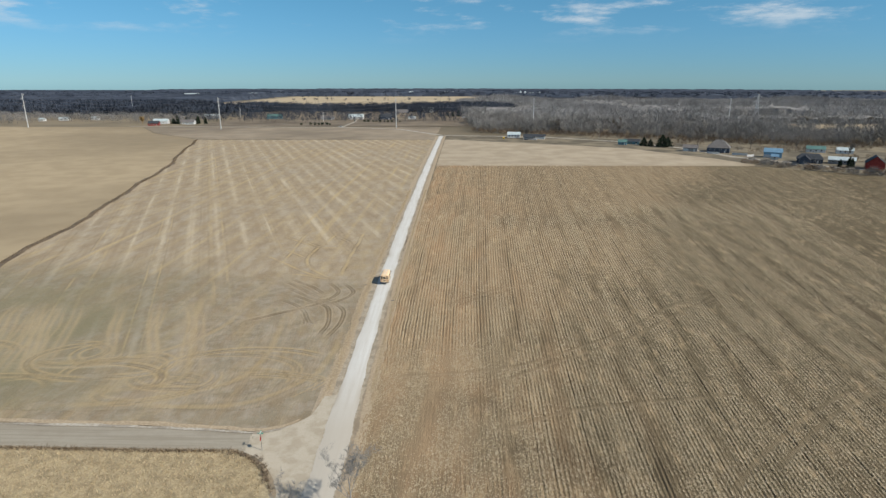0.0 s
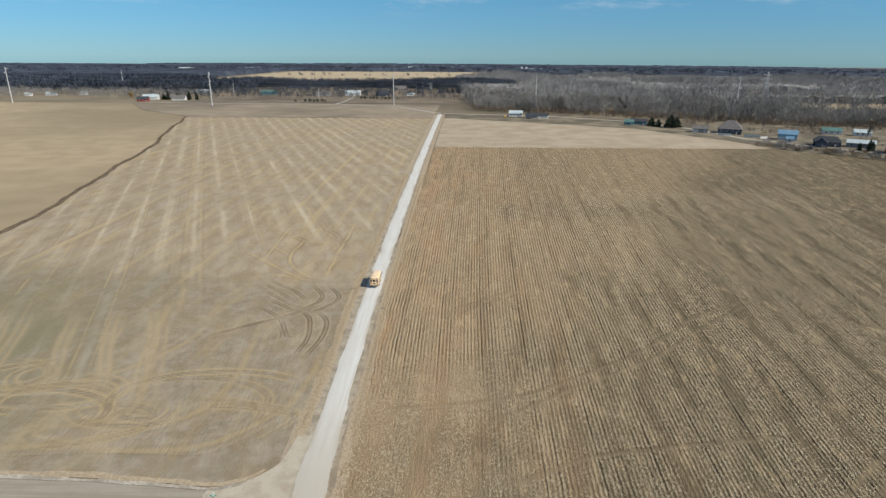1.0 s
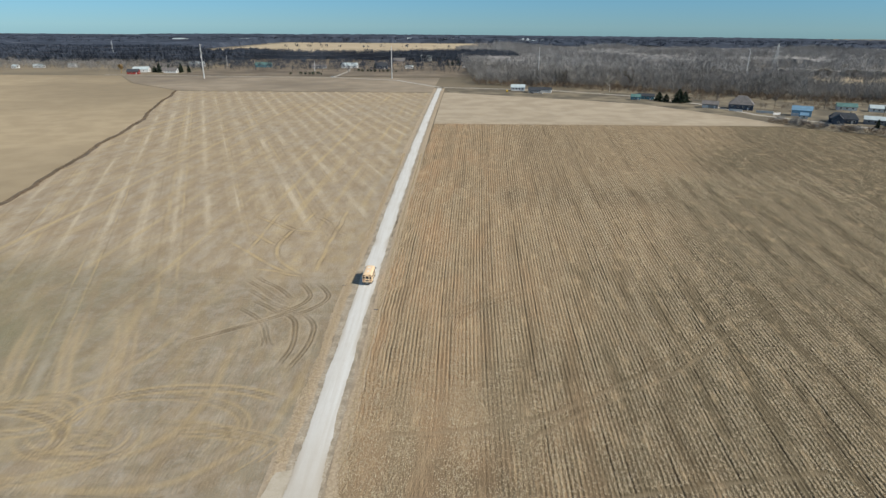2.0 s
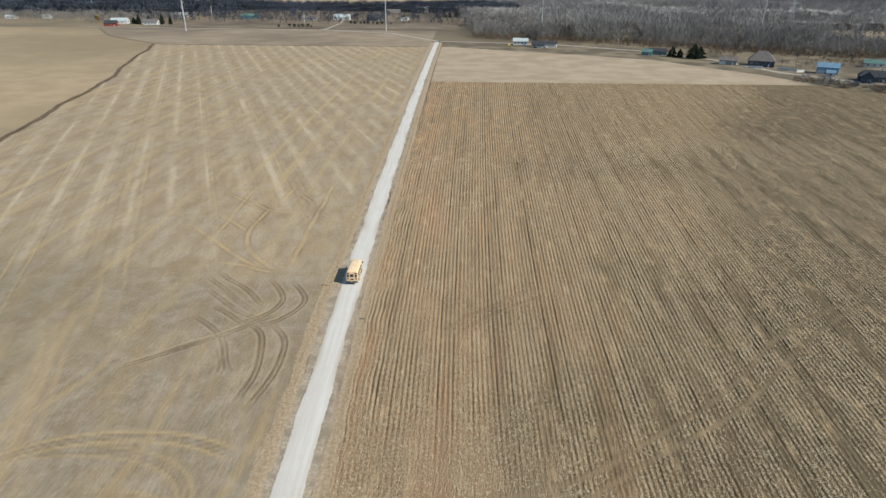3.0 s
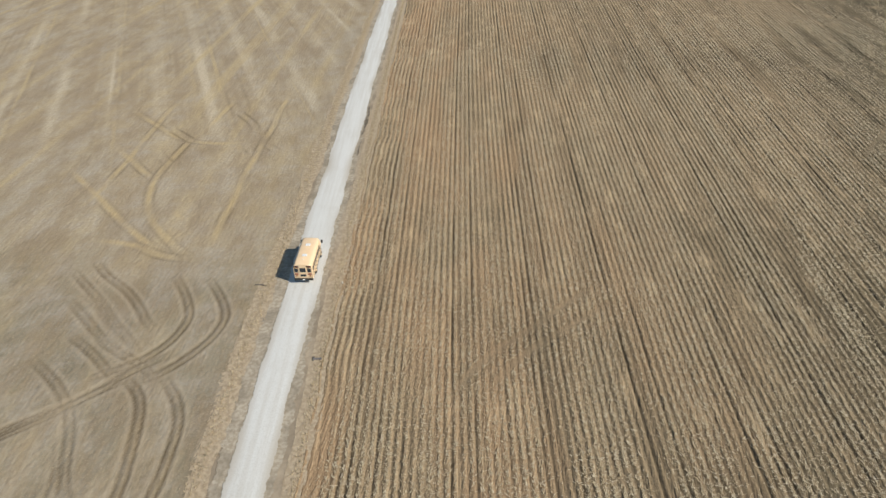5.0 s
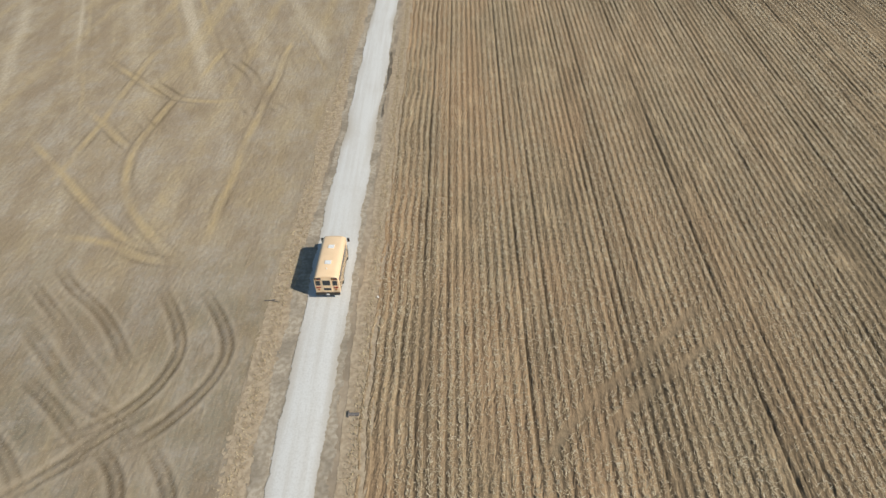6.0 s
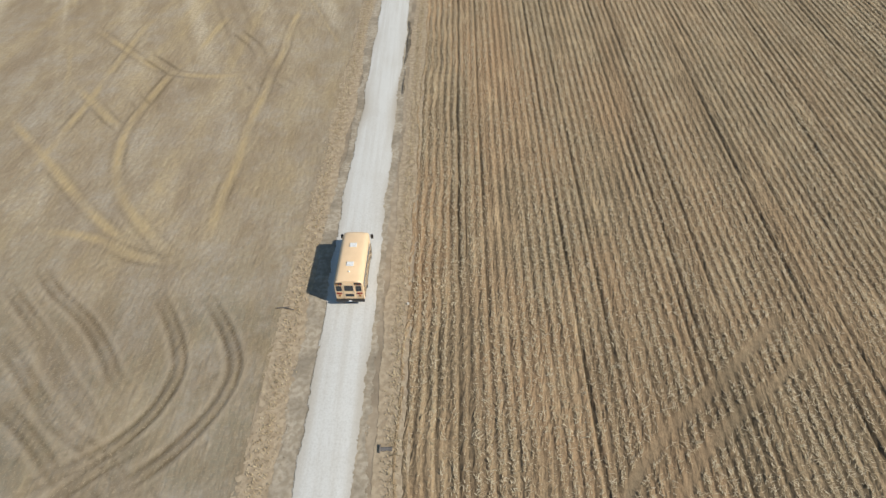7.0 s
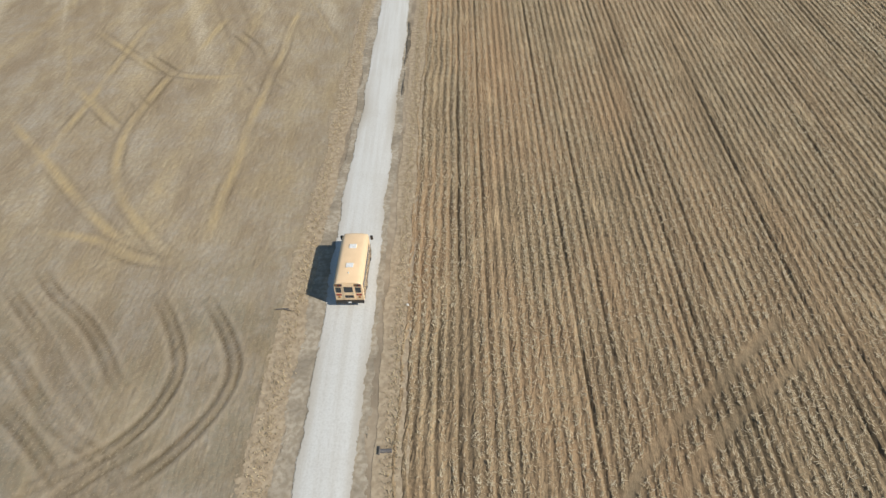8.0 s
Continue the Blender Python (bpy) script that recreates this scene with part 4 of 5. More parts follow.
def sown(seed, n, x0, x1, y0, y1, keep=None):
    rng = np.random.RandomState(seed)
    x, y = rng.uniform(x0, x1, n), rng.uniform(y0, y1, n)
    if keep is not None:
        k = keep(x, y)
        x, y = x[k], y[k]
    return np.stack([x, y, rise(x, y) - 0.3], -1), rng


T_WOOD = [wood_template(i, 1.0, 104, 0.26, 0.3, 0.0058) for i in range(6)]
T_BACK = [wood_template(20 + i, 1.0, 60, 0.3, 0.3, 0.009) for i in range(5)]
T_FAR = [wood_template(40 + i, 1.0, 26, 0.5, 0.4, 0.05) for i in range(4)]
FRONT_X = [40, 56, 131, 201, 239, 300, 345, 430, 560, 760, 1100]
FRONT_Y = [760, 712, 694, 662, 630, 598, 575, 560, 560, 540, 500]


def clearing(x, y):
    """Narrow open fields inside the eastern woods."""
    bend_ = 8 * np.sin(x / 60.0)
    return ((x > 440) & (y > 588 + bend_) & (y < 640 + bend_)) | ((x > 500) & (y > 790 + bend_) & (y < 850 + bend_))


def in_wood(x, y):
    return (y > np.interp(x, FRONT_X, FRONT_Y)) & ~clearing(x, y)


p, rng = sown(1, 9500, 50, 900, 480, 900, lambda x, y: in_wood(x, y) & (y < np.interp(x, FRONT_X, FRONT_Y) + 190) & ((x < 430) | (patchy(x, y, 60, 3) > 0.1)))
tall = rng.uniform(8, 18, len(p)) * (1 + 0.3 * patchy(p[:, 0], p[:, 1], 40, 5)) * np.where(rng.rand(len(p)) < 0.04, 1.35, 1.0)
scatter("woods", T_WOOD, p, tall, m_twig, "dense bare grey woodland along the lane", 2)
p, rng = sown(2, 12500, 45, 1500, 640, 1750, lambda x, y: ~clearing(x, y) & (y > np.interp(x, FRONT_X, FRONT_Y) + 150) & ((x < 500) | (patchy(x, y, 120, 9) > -0.25)))
scatter("woods_deep", T_BACK, p, rng.uniform(11, 20, len(p)) * (1 + 0.25 * patchy(p[:, 0], p[:, 1], 70, 6)), m_twig_pale, "deep bare woodland with pale crowns", 3)
# Low scrub under the wood's edge.
p, rng = sown(3, 5200, 50, 620, 480, 760, lambda x, y: (y > np.interp(x, FRONT_X, FRONT_Y) - 10) & (y < np.interp(x, FRONT_X, FRONT_Y) + 60))
scatter("scrub", [wood_template(60 + i, 1.0, 40, 0.5, 0.5, 0.03) for i in range(4)], p, rng.uniform(2, 5, len(p)), m_brush, "low reddish scrub at the edge of the wood", 4, "scrub")
# Woods behind the hamlet and to the west, then scattered far woods up to the horizon.
p, rng = sown(4, 5200, -420, 160, 1120, 1420, lambda x, y: (y > 1180 + 0.12 * (x + 150) + 40 * patchy(x, y, 90, 11)) & (y < 1330 + 60 * patchy(x, y, 150, 12)))
scatter("woods_hamlet", T_BACK, p, rng.uniform(10, 19, len(p)), m_hazed_wood, "dark belt of bare trees behind the hamlet", 5)
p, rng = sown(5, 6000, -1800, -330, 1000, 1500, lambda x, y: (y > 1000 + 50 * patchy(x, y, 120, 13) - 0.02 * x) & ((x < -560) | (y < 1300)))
scatter("woods_west", T_FAR, p, rng.uniform(11, 19, len(p)), m_hazed_wood, "wide dark woods west of the fields", 6)
def canopy(name, x0, x1, y0, y1, step, keep, tall, label, seed):
    """Closed woodland seen from far: a bumpy sheet of crowns with its edges down to the ground."""
    rng_ = np.random.RandomState(seed)
    X, Y = np.meshgrid(np.arange(x0, x1, step), np.arange(y0, y1, step))
    X, Y = X + rng_.uniform(-0.4, 0.4, X.shape) * step, Y + rng_.uniform(-0.4, 0.4, X.shape) * step
    on = keep(X, Y) & (np.hypot(X, Y) < 4800)
    Z = rise(X, Y) + np.where(on, tall * rng_.uniform(0.62, 1.15, X.shape), -4.0)
    F = grid_faces(X.shape[1], X.shape[0])
    F = F[on.ravel()[F].any(1)]
    ob = new(name, mesh_of(name, np.stack([X, Y, Z], -1), F))
    ob.data.materials.append(m_hazed_wood)
    return tagged(ob, label, "woods", kind="stuff")


def bands(x, y):
    return (patchy(x * 0.3, y, 150, 17) + 0.35 * patchy(x, y, 90, 18) > -0.12) & ~((x > -660) & (x < 190) & (y < 2560)) & ((x < 700) | (y > 2000))


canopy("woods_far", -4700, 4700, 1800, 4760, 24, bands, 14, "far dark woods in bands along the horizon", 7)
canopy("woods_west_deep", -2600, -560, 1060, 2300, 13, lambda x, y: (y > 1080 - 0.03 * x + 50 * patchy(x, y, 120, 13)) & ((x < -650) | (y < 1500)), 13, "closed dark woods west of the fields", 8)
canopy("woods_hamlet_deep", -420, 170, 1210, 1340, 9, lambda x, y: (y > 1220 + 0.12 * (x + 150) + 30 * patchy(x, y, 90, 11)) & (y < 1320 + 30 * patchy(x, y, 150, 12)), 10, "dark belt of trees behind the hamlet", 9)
canopy("woods_east_deep", 60, 1900, 860, 1800, 11, lambda x, y: ~clearing(x, y) & (y > np.interp(x, FRONT_X, FRONT_Y) + 190) & ((x < 480) | (patchy(x, y, 110, 9) > -0.2)), 9.5, "closed bare woodland east of the road", 10).data.materials[0] = m_twig
p, rng = sown(6, 5000, -2600, 2600, 1800, 3000, bands)
scatter("woods_far_trees", T_FAR, p, rng.uniform(13, 20, len(p)), m_hazed_wood, "dark bare crowns over the far woods", 7)
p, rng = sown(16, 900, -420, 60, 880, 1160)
scatter("hamlet_trees", T_BACK, p, rng.uniform(5, 13, len(p)), m_hazed_wood, "bare garden trees among the hamlet houses", 17, "trees")
p, rng = sown(18, 3600, 120, 460, 380, 700, lambda x, y: (y > np.interp(x, [120, 200, 260, 300, 345, 460], [668, 606, 540, 470, 430, 360])) & (patchy(x, y, 14, 77) > 0.0))
scatter("yard_brush", T_BACK, p, rng.uniform(1.5, 5.5, len(p)), m_brush, "brown brush and saplings behind the houses", 19, "brush")
p, rng = sown(17, 420, 420, 1200, 430, 640, lambda x, y: ~clearing(x, y))
scatter("eastern_brush", T_BACK, p, rng.uniform(4, 11, len(p)), m_twig, "grey brush on open land east of the barn", 18, "brush")
p, rng = sown(7, 700, -560, 140, 1440, 2450, lambda x, y: np.abs(np.mod(y, 420) - 210) < 14)
scatter("hedgerows", T_FAR, p, rng.uniform(6, 12, len(p)), m_hazed_wood, "thin hedgerows between far fields", 8, "hedgerow")
p, rng = sown(8, 3000, -1500, -330, 850, 1060, lambda x, y: y > 870 + 60 * patchy(x, y, 70, 21) + np.clip((x + 480) / 3, 0, 60))
scatter("brush_west", T_BACK, p, rng.uniform(5, 12, len(p)), m_twig, "grey brush and young trees by the farmstead", 9, "brush")

# Far golden fields.
def far_field(name, x0, x1, y0, y1, mat, label):
    u = np.linspace(0, 1, 14)
    X, Y = np.meshgrid(x0 + (x1 - x0) * u, y0 + (y1 - y0) * u)
    ob = new(name, mesh_of(name, np.stack([X, Y, rise(X, Y) + 0.1], -1), grid_faces(14, 14), True))
    ob.data.materials.append(mat)
    return tagged(ob, label, "field", kind="structure")


far_field("field_gold", -600, 140, 1440, 2480, m_far_gold, "far bright golden stubble field")
far_field("field_tan", 500, 1200, 780, 858, m_west, "narrow tan field among the eastern woods")
far_field("field_glade", 440, 900, 580, 648, m_west, "tan grass field between wood and houses")
far_field("field_brown", -330, 56, 812, 1180, m_hamlet, "rough brown grass land round the hamlet")


# ---- single trees ----
bare_tree("roadside_tree", 3, 12, "leafless roadside tree with a fine twig crown", m_twig_pale, pose(6.0, 68.5, 0), 1.0, 6, 2, 0.14, 0.007)
bare_tree("roadside_tree", 5, 8.5, "small leafless tree leaning over the road", m_twig_pale, pose(-2.5, 65.5, 0, 0, 0, 40), 1.0, 6, 2, 0.12, 0.007)
bare_tree("sycamore", 7, 17, "pale barked leafless tree before the wood", m_pale_bark, pose(187, 646, 0), 0.8, 4, 2, 0.4, 0.1)
bare_tree("oak", 8, 19, "dark leafless oak before the wood", m_bark, pose(213, 668, 0), 0.85, 5, 2, 0.45, 0.09)
for i, (x, y, h) in enumerate(((107, 640, 11), (98, 655, 8), (262, 566, 16), (385, 470, 16), (300, 540, 13), (350, 480, 12), (330, 520, 14), (150, 700, 16), (405, 440, 13))):
    bare_tree("maple", 30 + i, h, "leafless grey yard tree near the houses", m_bark, pose(x, y, 0, 0, 0, 50 * i), 0.8, 4, 2, None, 0.09, "yard trees")
willow = bare_tree("willow", 60, 11, "golden twigged willow by the farmstead", m_gold_twig, pose(-418, 845, 0), 0.9, 4, 3, 0.4, 0.14)


def evergreen(seed, h, wide, label, m):
    t = thing("evergreen", label, "tree", m, "evergreen trees")
    part("trunk", rod((0, 0, -0.2), (0, 0, h * 0.8), 0.22, 0.06), m_bark, t)
    rng_ = np.random.RandomState(seed)
    tri = []
    for k in range(11):
        z = 0.1 + 0.86 * k / 10
        r = wide * (1 - z) ** 0.75 * (0.8 + 0.4 * rng_.rand())
        q = spray(rng_, 46, z - 0.05, z + 0.05, r * 0.6, r * 0.8 + 0.05, 0.035, -0.15)
        tri.append(q)
    v = np.concatenate(tri).reshape(-1, 3) * h
    cr = new("crown", mesh_of("crown", v, np.arange(len(v)).reshape(-1, 3)))
    cr.data.materials.append(m_needle)
    cr.parent = t
    return t


fir = evergreen(1, 9.5, 0.3, "dark green spruce standing alone", pose(30, 1040, 0))
pine = evergreen(2, 11.5, 0.55, "broad dark green pine by the teal house", pose(224, 556, 0))
for i, (x, y, s) in enumerate(((22, 1045, 0.9), (40, 1047, 1.1), (310, 419, 0.85), (314, 422, 0.7), (366, 440, 1.0), (306, 423, 0.6), (-372, 856, 1.2), (-362, 862, 1.0), (-343, 858, 1.25), (-334, 862, 1.0), (8, 1052, 0.8), (-90, 965, 0.8))):
    copy_thing(fir, Matrix.Translation((x, y, 0)) @ Matrix.Rotation(i * 1.3, 4, "Z") @ Matrix.Diagonal((s, s, s, 1)))
for i, (x, y, s) in enumerate(((210, 566, 0.72), (215, 562, 0.6), (230, 558, 0.8), (-380, 860, 0.7))):
    copy_thing(pine, Matrix.Translation((x, y, 0)) @ Matrix.Rotation(i * 2.1, 4, "Z") @ Matrix.Diagonal((s, s, s, 1)))


def shrub(seed, mat, label, m, size, n=130, wide=0.55):
    s = thing("shrub", label, "shrub", m, "brush along the field edge")
    tri = spray(np.random.RandomState(seed), n, 0.0, 0.75, wide, 0.5, 0.02, 0.9) * size
    cr = new("crown", mesh_of("crown", tri.reshape(-1, 3), np.arange(3 * n).reshape(-1, 3)))
    cr.data.materials.append(mat)
    cr.parent = s
    return s


bush = [shrub(70, m_brush, "dry brown brush at the field edge", pose(262, 433, 0), 3.6),
        shrub(71, m_twig, "grey leafless brush at the field edge", pose(268, 427, 0), 4.2),
        shrub(72, m_needle, "dark evergreen shrub clipped low", pose(-175, 840, 0), 3.6, 240, 0.5)]
r = random.Random(9)
for i in range(90):
    t = i / 89
    x, y = float(np.interp(t, [0, 0.3, 1], [246, 288, 420])), float(np.interp(t, [0, 0.3, 1], [444, 394, 300]))
    k = r.uniform(0.6, 1.45)
    copy_thing(bush[i % 2], Matrix.Translation((x + r.uniform(-4, 7), y + r.uniform(-3, 9), 0)) @ Matrix.Rotation(r.random() * 6, 4, "Z") @ Matrix.Diagonal((k * 1.25, k * 1.25, k, 1)))
for x in (-187, -168, -163, -158, -152, -147, -106, -100, -93, -88, -82, -76, -70, -64, -58, -52):
    k = r.uniform(0.65, 1.15)
    copy_thing(bush[2], Matrix.Translation((x, 838 + (60 if x > -110 else 0) + r.uniform(-4, 4), 0)) @ Matrix.Diagonal((k, k, k * 0.95, 1)))
for x, y, k in ((-11.2, 81.6, 0.26), (-10.2, 79.8, 0.3), (-9.4, 78.0, 0.34), (-9.0, 76.4, 0.3), (-12.4, 82.4, 0.22), (-14.5, 83.0, 0.2), (-17, 83.2, 0.2)):
    copy_thing(bush[0], Matrix.Translation((x, y, 0.1)) @ Matrix.Rotation(x * 3, 4, "Z") @ Matrix.Diagonal((k, k, k * 0.8, 1)))


# ---- power line ----
def pylon(h, m):
    p_ = thing("power_pole", "tall pale steel power pole with short arms", "pole", m, "power line poles")
    part("shaft", rod((0, 0, 0), (0, 0, h), 0.75, 0.42, 10), m_steel, p_)
    for z, s in ((h - 0.6, 1), (h - 5.0, -1), (h - 9.5, 1), (h - 14.0, -1)):
        a_ = part("arm", rod((0, -0.2 * s, z - 0.8), (0, 3.4 * s, z), 0.22, 0.14), m_steel, p_)
        part("insulator", rod((0, 3.3 * s, z - 1.6), (0, 3.3 * s, z - 0.1), 0.16), m_hatch, a_)
    return p_


POLES = ((-1010, 840, 44), (-800, 800, 44), (-545, 790, 44), (-275, 765, 40), (-48, 785, 38), (135, 790, 38), (400, 800, 38), (700, 815, 38))
pole = pylon(40, pose(*POLES[3][:2], 0, 0, 0, 0))
for x, y, h in POLES[:3] + POLES[4:]:
    copy_thing(pole, Matrix.Translation((x, y, 0)) @ Matrix.Diagonal((1, 1, h / 40, 1)))
for x, y, h in ((-575, 1120, 34), (-330, 1000, 16), (-170, 905, 14)):
    copy_thing(pole, Matrix.Translation((x, y, 0)) @ Matrix.Diagonal((0.6, 0.6, h / 40, 1)))
for k, (dy, dz) in enumerate(((3.3, 1.8), (-3.3, 6.2), (3.3, 10.7), (-3.3, 15.2))):
    segs = []
    for (x0, y0, h0), (x1, y1, h1) in zip(POLES[:-1], POLES[1:]):
        pts = [Vector((x0 + (x1 - x0) * t, y0 + (y1 - y0) * t + dy, (h0 + (h1 - h0) * t) - dz - 22 * t * (1 - t))) for t in np.linspace(0, 1, 13)]
        segs += [(a_, b_, 0.07, 0.07) for a_, b_ in zip(pts[:-1], pts[1:])]
    w = new("power_cable", limb_mesh("power_cable", segs, 3))
    w.data.materials.append(m_wire)
    tagged(w, "thin sagging grey power cable between the poles", "cable", "power cables")


def lattice(h, m):
    t = thing("lattice_tower", "grey steel lattice transmission tower above the trees", "tower", m, "lattice towers")
    bm = bmesh.new()
    legs = [(-1, -1), (1, -1), (1, 1), (-1, 1)]
    lv = [(0, 4.2), (0.3, 2.6), (0.55, 1.5), (0.75, 1.1), (1, 0.5)]
    for (t0, w0), (t1, w1) in zip(lv[:-1], lv[1:]):
        for i, (a_, b_) in enumerate(legs):
            c_, d_ = legs[(i + 1) % 4]
            add_rod(bm, (a_ * w0, b_ * w0, t0 * h), (a_ * w1, b_ * w1, t1 * h), 0.2, 0.2, 4)
            add_rod(bm, (a_ * w0, b_ * w0, t0 * h), (c_ * w1, d_ * w1, t1 * h), 0.12, 0.12, 4)
    part("frame", bm, m_steel, t)
    for z in (0.62, 0.76, 0.9):
        part("cross_arm", rod((-6, 0, z * h), (6, 0, z * h), 0.3, 0.3, 4), m_steel, t)
    return t


tower = lattice(42, pose(480, 885, 0))
for x, y in ((760, 900), (1060, 930)):
    copy_thing(tower, Matrix.Translation((x, y, 0)))


# ---- houses and sheds ----
def house(name, label, m, w, d, h, rh, wall, roof, hip=0.0, doors=1, windows=3, chimney=False, garage=False, category="house"):
    """Walls w by d and h high under a gable or hipped roof whose ridge runs along x."""
    hs = thing(name, label, category, m)
    bm = bmesh.new()
    add_box(bm, (0, 0, h / 2), (w, d, h))
    for s in (-1, 1):
        if not hip:
            a_ = [bm.verts.new((s * w / 2, y, z)) for y, z in ((-d / 2, h), (d / 2, h), (0, h + rh))]
            b_ = [bm.verts.new((s * (w / 2 - 0.2), y, z)) for y, z in ((-d / 2, h), (d / 2, h), (0, h + rh))]
            bm.faces.new(a_)
            bm.faces.new(b_[::-1])
            for i in range(3):
                bm.faces.new((a_[i], a_[(i + 1) % 3], b_[(i + 1) % 3], b_[i]))
    bmesh.ops.recalc_face_normals(bm, faces=bm.faces)
    part("wall", bm, wall, hs)
    bm = bmesh.new()
    o = 0.45
    top = [((-w / 2 - o + hip * d * 0.5, 0, h + rh + 0.15)), ((w / 2 + o - hip * d * 0.5, 0, h + rh + 0.15))]
    low = -0.45 * rh / (d / 2) + h
    cs = [(-w / 2 - o, -d / 2 - o, low), (w / 2 + o, -d / 2 - o, low), (w / 2 + o, d / 2 + o, low), (-w / 2 - o, d / 2 + o, low)]
    upv = [bm.verts.new((x, y, z + 0.2)) for x, y, z in (*cs, *top)]
    dnv = [bm.verts.new((x, y, z)) for x, y, z in (*cs, *top)]
    sides = [(0, 1, 5, 4), (2, 3, 4, 5), (1, 2, 5), (3, 0, 4)]
    for f in sides:
        if hip or len(f) == 4:
            bm.faces.new([upv[i] for i in f])
            bm.faces.new([dnv[i] for i in f[::-1]])
    for i in range(4):
        j = (i + 1) % 4
        if hip or i in (0, 2):
            bm.faces.new((dnv[i], dnv[j], upv[j], upv[i]))
    if not hip:
        for a_, b_, t in ((0, 3, 4), (1, 2, 5)):
            for q in (a_, b_):
                bm.faces.new((dnv[q], upv[q], upv[t], dnv[t]))
    bmesh.ops.recalc_face_normals(bm, faces=bm.faces)
    rf = part("roof", bm, roof, hs)
    if chimney:
        part("chimney", box((w * 0.2, d * 0.12, h + rh + 0.3), (0.8, 0.8, 1.8), 0.03), m_tan, rf, "brick chimney")
    for s, wall_y in ((-1, -d / 2), (1, d / 2)):
        for i in range(windows):
            x = -w / 2 + w * (i + 0.7) / (windows + 0.4)
            win = part("window", box((x, wall_y + s * 0.04, h * 0.58), (1.5, 0.1, 1.3), 0.02), m_white, hs)
            part("pane", box((x, wall_y + s * 0.1, h * 0.58), (1.2, 0.04, 1.0)), m_glass, win)
    for i in range(doors):
        part("door", box((w * (0.3 - 0.25 * i), -d / 2 - 0.05, 1.05), (1.1, 0.1, 2.1), 0.02), m_white, hs)
    if garage:
        part("garage_door", box((-w * 0.3, -d / 2 - 0.05, 1.25), (4.6, 0.1, 2.4), 0.03), m_white, hs)
    for s in (-1, 1):
        if windows:
            win = part("window", box((s * (w / 2 + 0.04), 0, h * 0.58), (0.1, 1.5, 1.3), 0.02), m_white, hs)
            part("pane", box((s * (w / 2 + 0.1), 0, h * 0.58), (0.04, 1.2, 1.0)), m_glass, win)
    return hs


house("farmhouse", "small white house with a pale roof by the wood", pose(94, 652, 0, 0, 0, -8), 14, 9, 3.4, 2.4, m_white, m_roof_pale, doors=1, windows=4)
house("cottage", "dark roofed low house near the lane", pose(108, 630, 0, 0, 0, -10), 12, 8, 3, 2.3, m_grey, m_roof_dark)
house("garage", "white sided garage beside the low house", pose(120, 634, 0, 0, 0, -14), 11, 7, 3, 1.8, m_white, m_roof_dark, windows=0, doors=0, garage=True, category="garage")
house("shed", "small teal garden shed at the field edge", pose(193, 578, 0, 0, 0, -22), 8, 6, 2.8, 1.9, m_teal, m_roof_green, windows=1, category="shed")
house("bungalow", "long low teal house behind pine trees", pose(204, 584, 0, 0, 0, -22), 15, 8, 2.9, 1.8, m_teal, m_roof_dark)
house("garage", "grey garage with a dark open front", pose(238, 524, 0, 0, 0, -26), 12, 8, 3.2, 2.1, m_grey, m_roof, windows=0, garage=True, category="garage")
house("villa", "large grey house under a steep hipped roof", pose(260, 517, 0, 0, 0, -28), 18, 14, 4.4, 6.0, m_dark, m_roof, hip=0.9, windows=4, doors=1)
house("pole_barn", "bright blue metal barn with a blue roof", pose(288, 480, 0, 0, 0, -30), 13, 9, 4.6, 2.5, m_blue, m_roof_blue, windows=1, garage=True, category="barn")
house("porch_shed", "small pale blue shed joined to the barn front", pose(282, 466, 0, 0, 0, -30), 5, 4, 2.6, 1.4, m_roof_pale, m_roof_blue, windows=1, category="shed")
house("ranch_house", "slate blue ranch house with white porch trim", pose(299, 448, 0, 0, 0, -30), 17, 10, 3.3, 3.2, m_dark, m_roof_dark, hip=0.6, windows=5, chimney=True)
house("ranch_wing", "gabled wing of the slate blue ranch house", pose(291, 441, 0, 0, 0, 60), 9, 7, 3.2, 2.8, m_dark, m_roof_dark, windows=1)
house("long_shed", "long low pale blue grey shed", pose(319, 441, 0, 0, 0, -32), 17, 9, 3.2, 1.8, m_grey, m_roof_pale, windows=4, category="shed")
house("red_barn", "red board barn with a dark curved roof", pose(324, 413, 0, 0, 0, 58), 13, 11, 5.0, 4.4, m_red, m_roof_dark, windows=0, garage=True, category="barn")
house("cottage", "white cottage set back among the trees", pose(345, 516, 0, 0, 0, -25), 14, 8, 3, 2.2, m_white, m_roof_green)
house("cottage", "pale low house beyond the blue barn", pose(364, 506, 0, 0, 0, -25), 12, 8, 3, 2.0, m_white, m_roof_pale)
house("hall", "pale green roofed hall in the hamlet", pose(-130, 975, 0, 0, 0, 0), 24, 14, 4, 3.5, m_white, m_roof_pale)
house("house", "dark roofed house with white trim in the hamlet", pose(-80, 968, 0, 0, 0, 0), 18, 12, 4, 4.5, m_dark, m_roof_dark, windows=4)
house("house", "tan two storey house among trees", pose(-60, 1060, 0, 0, 0, 0), 20, 12, 6, 5, m_tan, m_roof, windows=4)
house("cottage", "low grey house in the hamlet", pose(-175, 962, 0, 0, 0, 5), 22, 10, 3.2, 2.4, m_grey, m_roof)
house("cottage", "teal house far behind the hill line", pose(-266, 980, 0, 0, 0, 5), 24, 11, 4, 3, m_teal, m_roof_green)
house("farmhouse", "white two storey house before the dark woods", pose(-18, 1178, 0, 0, 0, 0), 20, 12, 7, 4, m_white, m_roof_pale, windows=4)
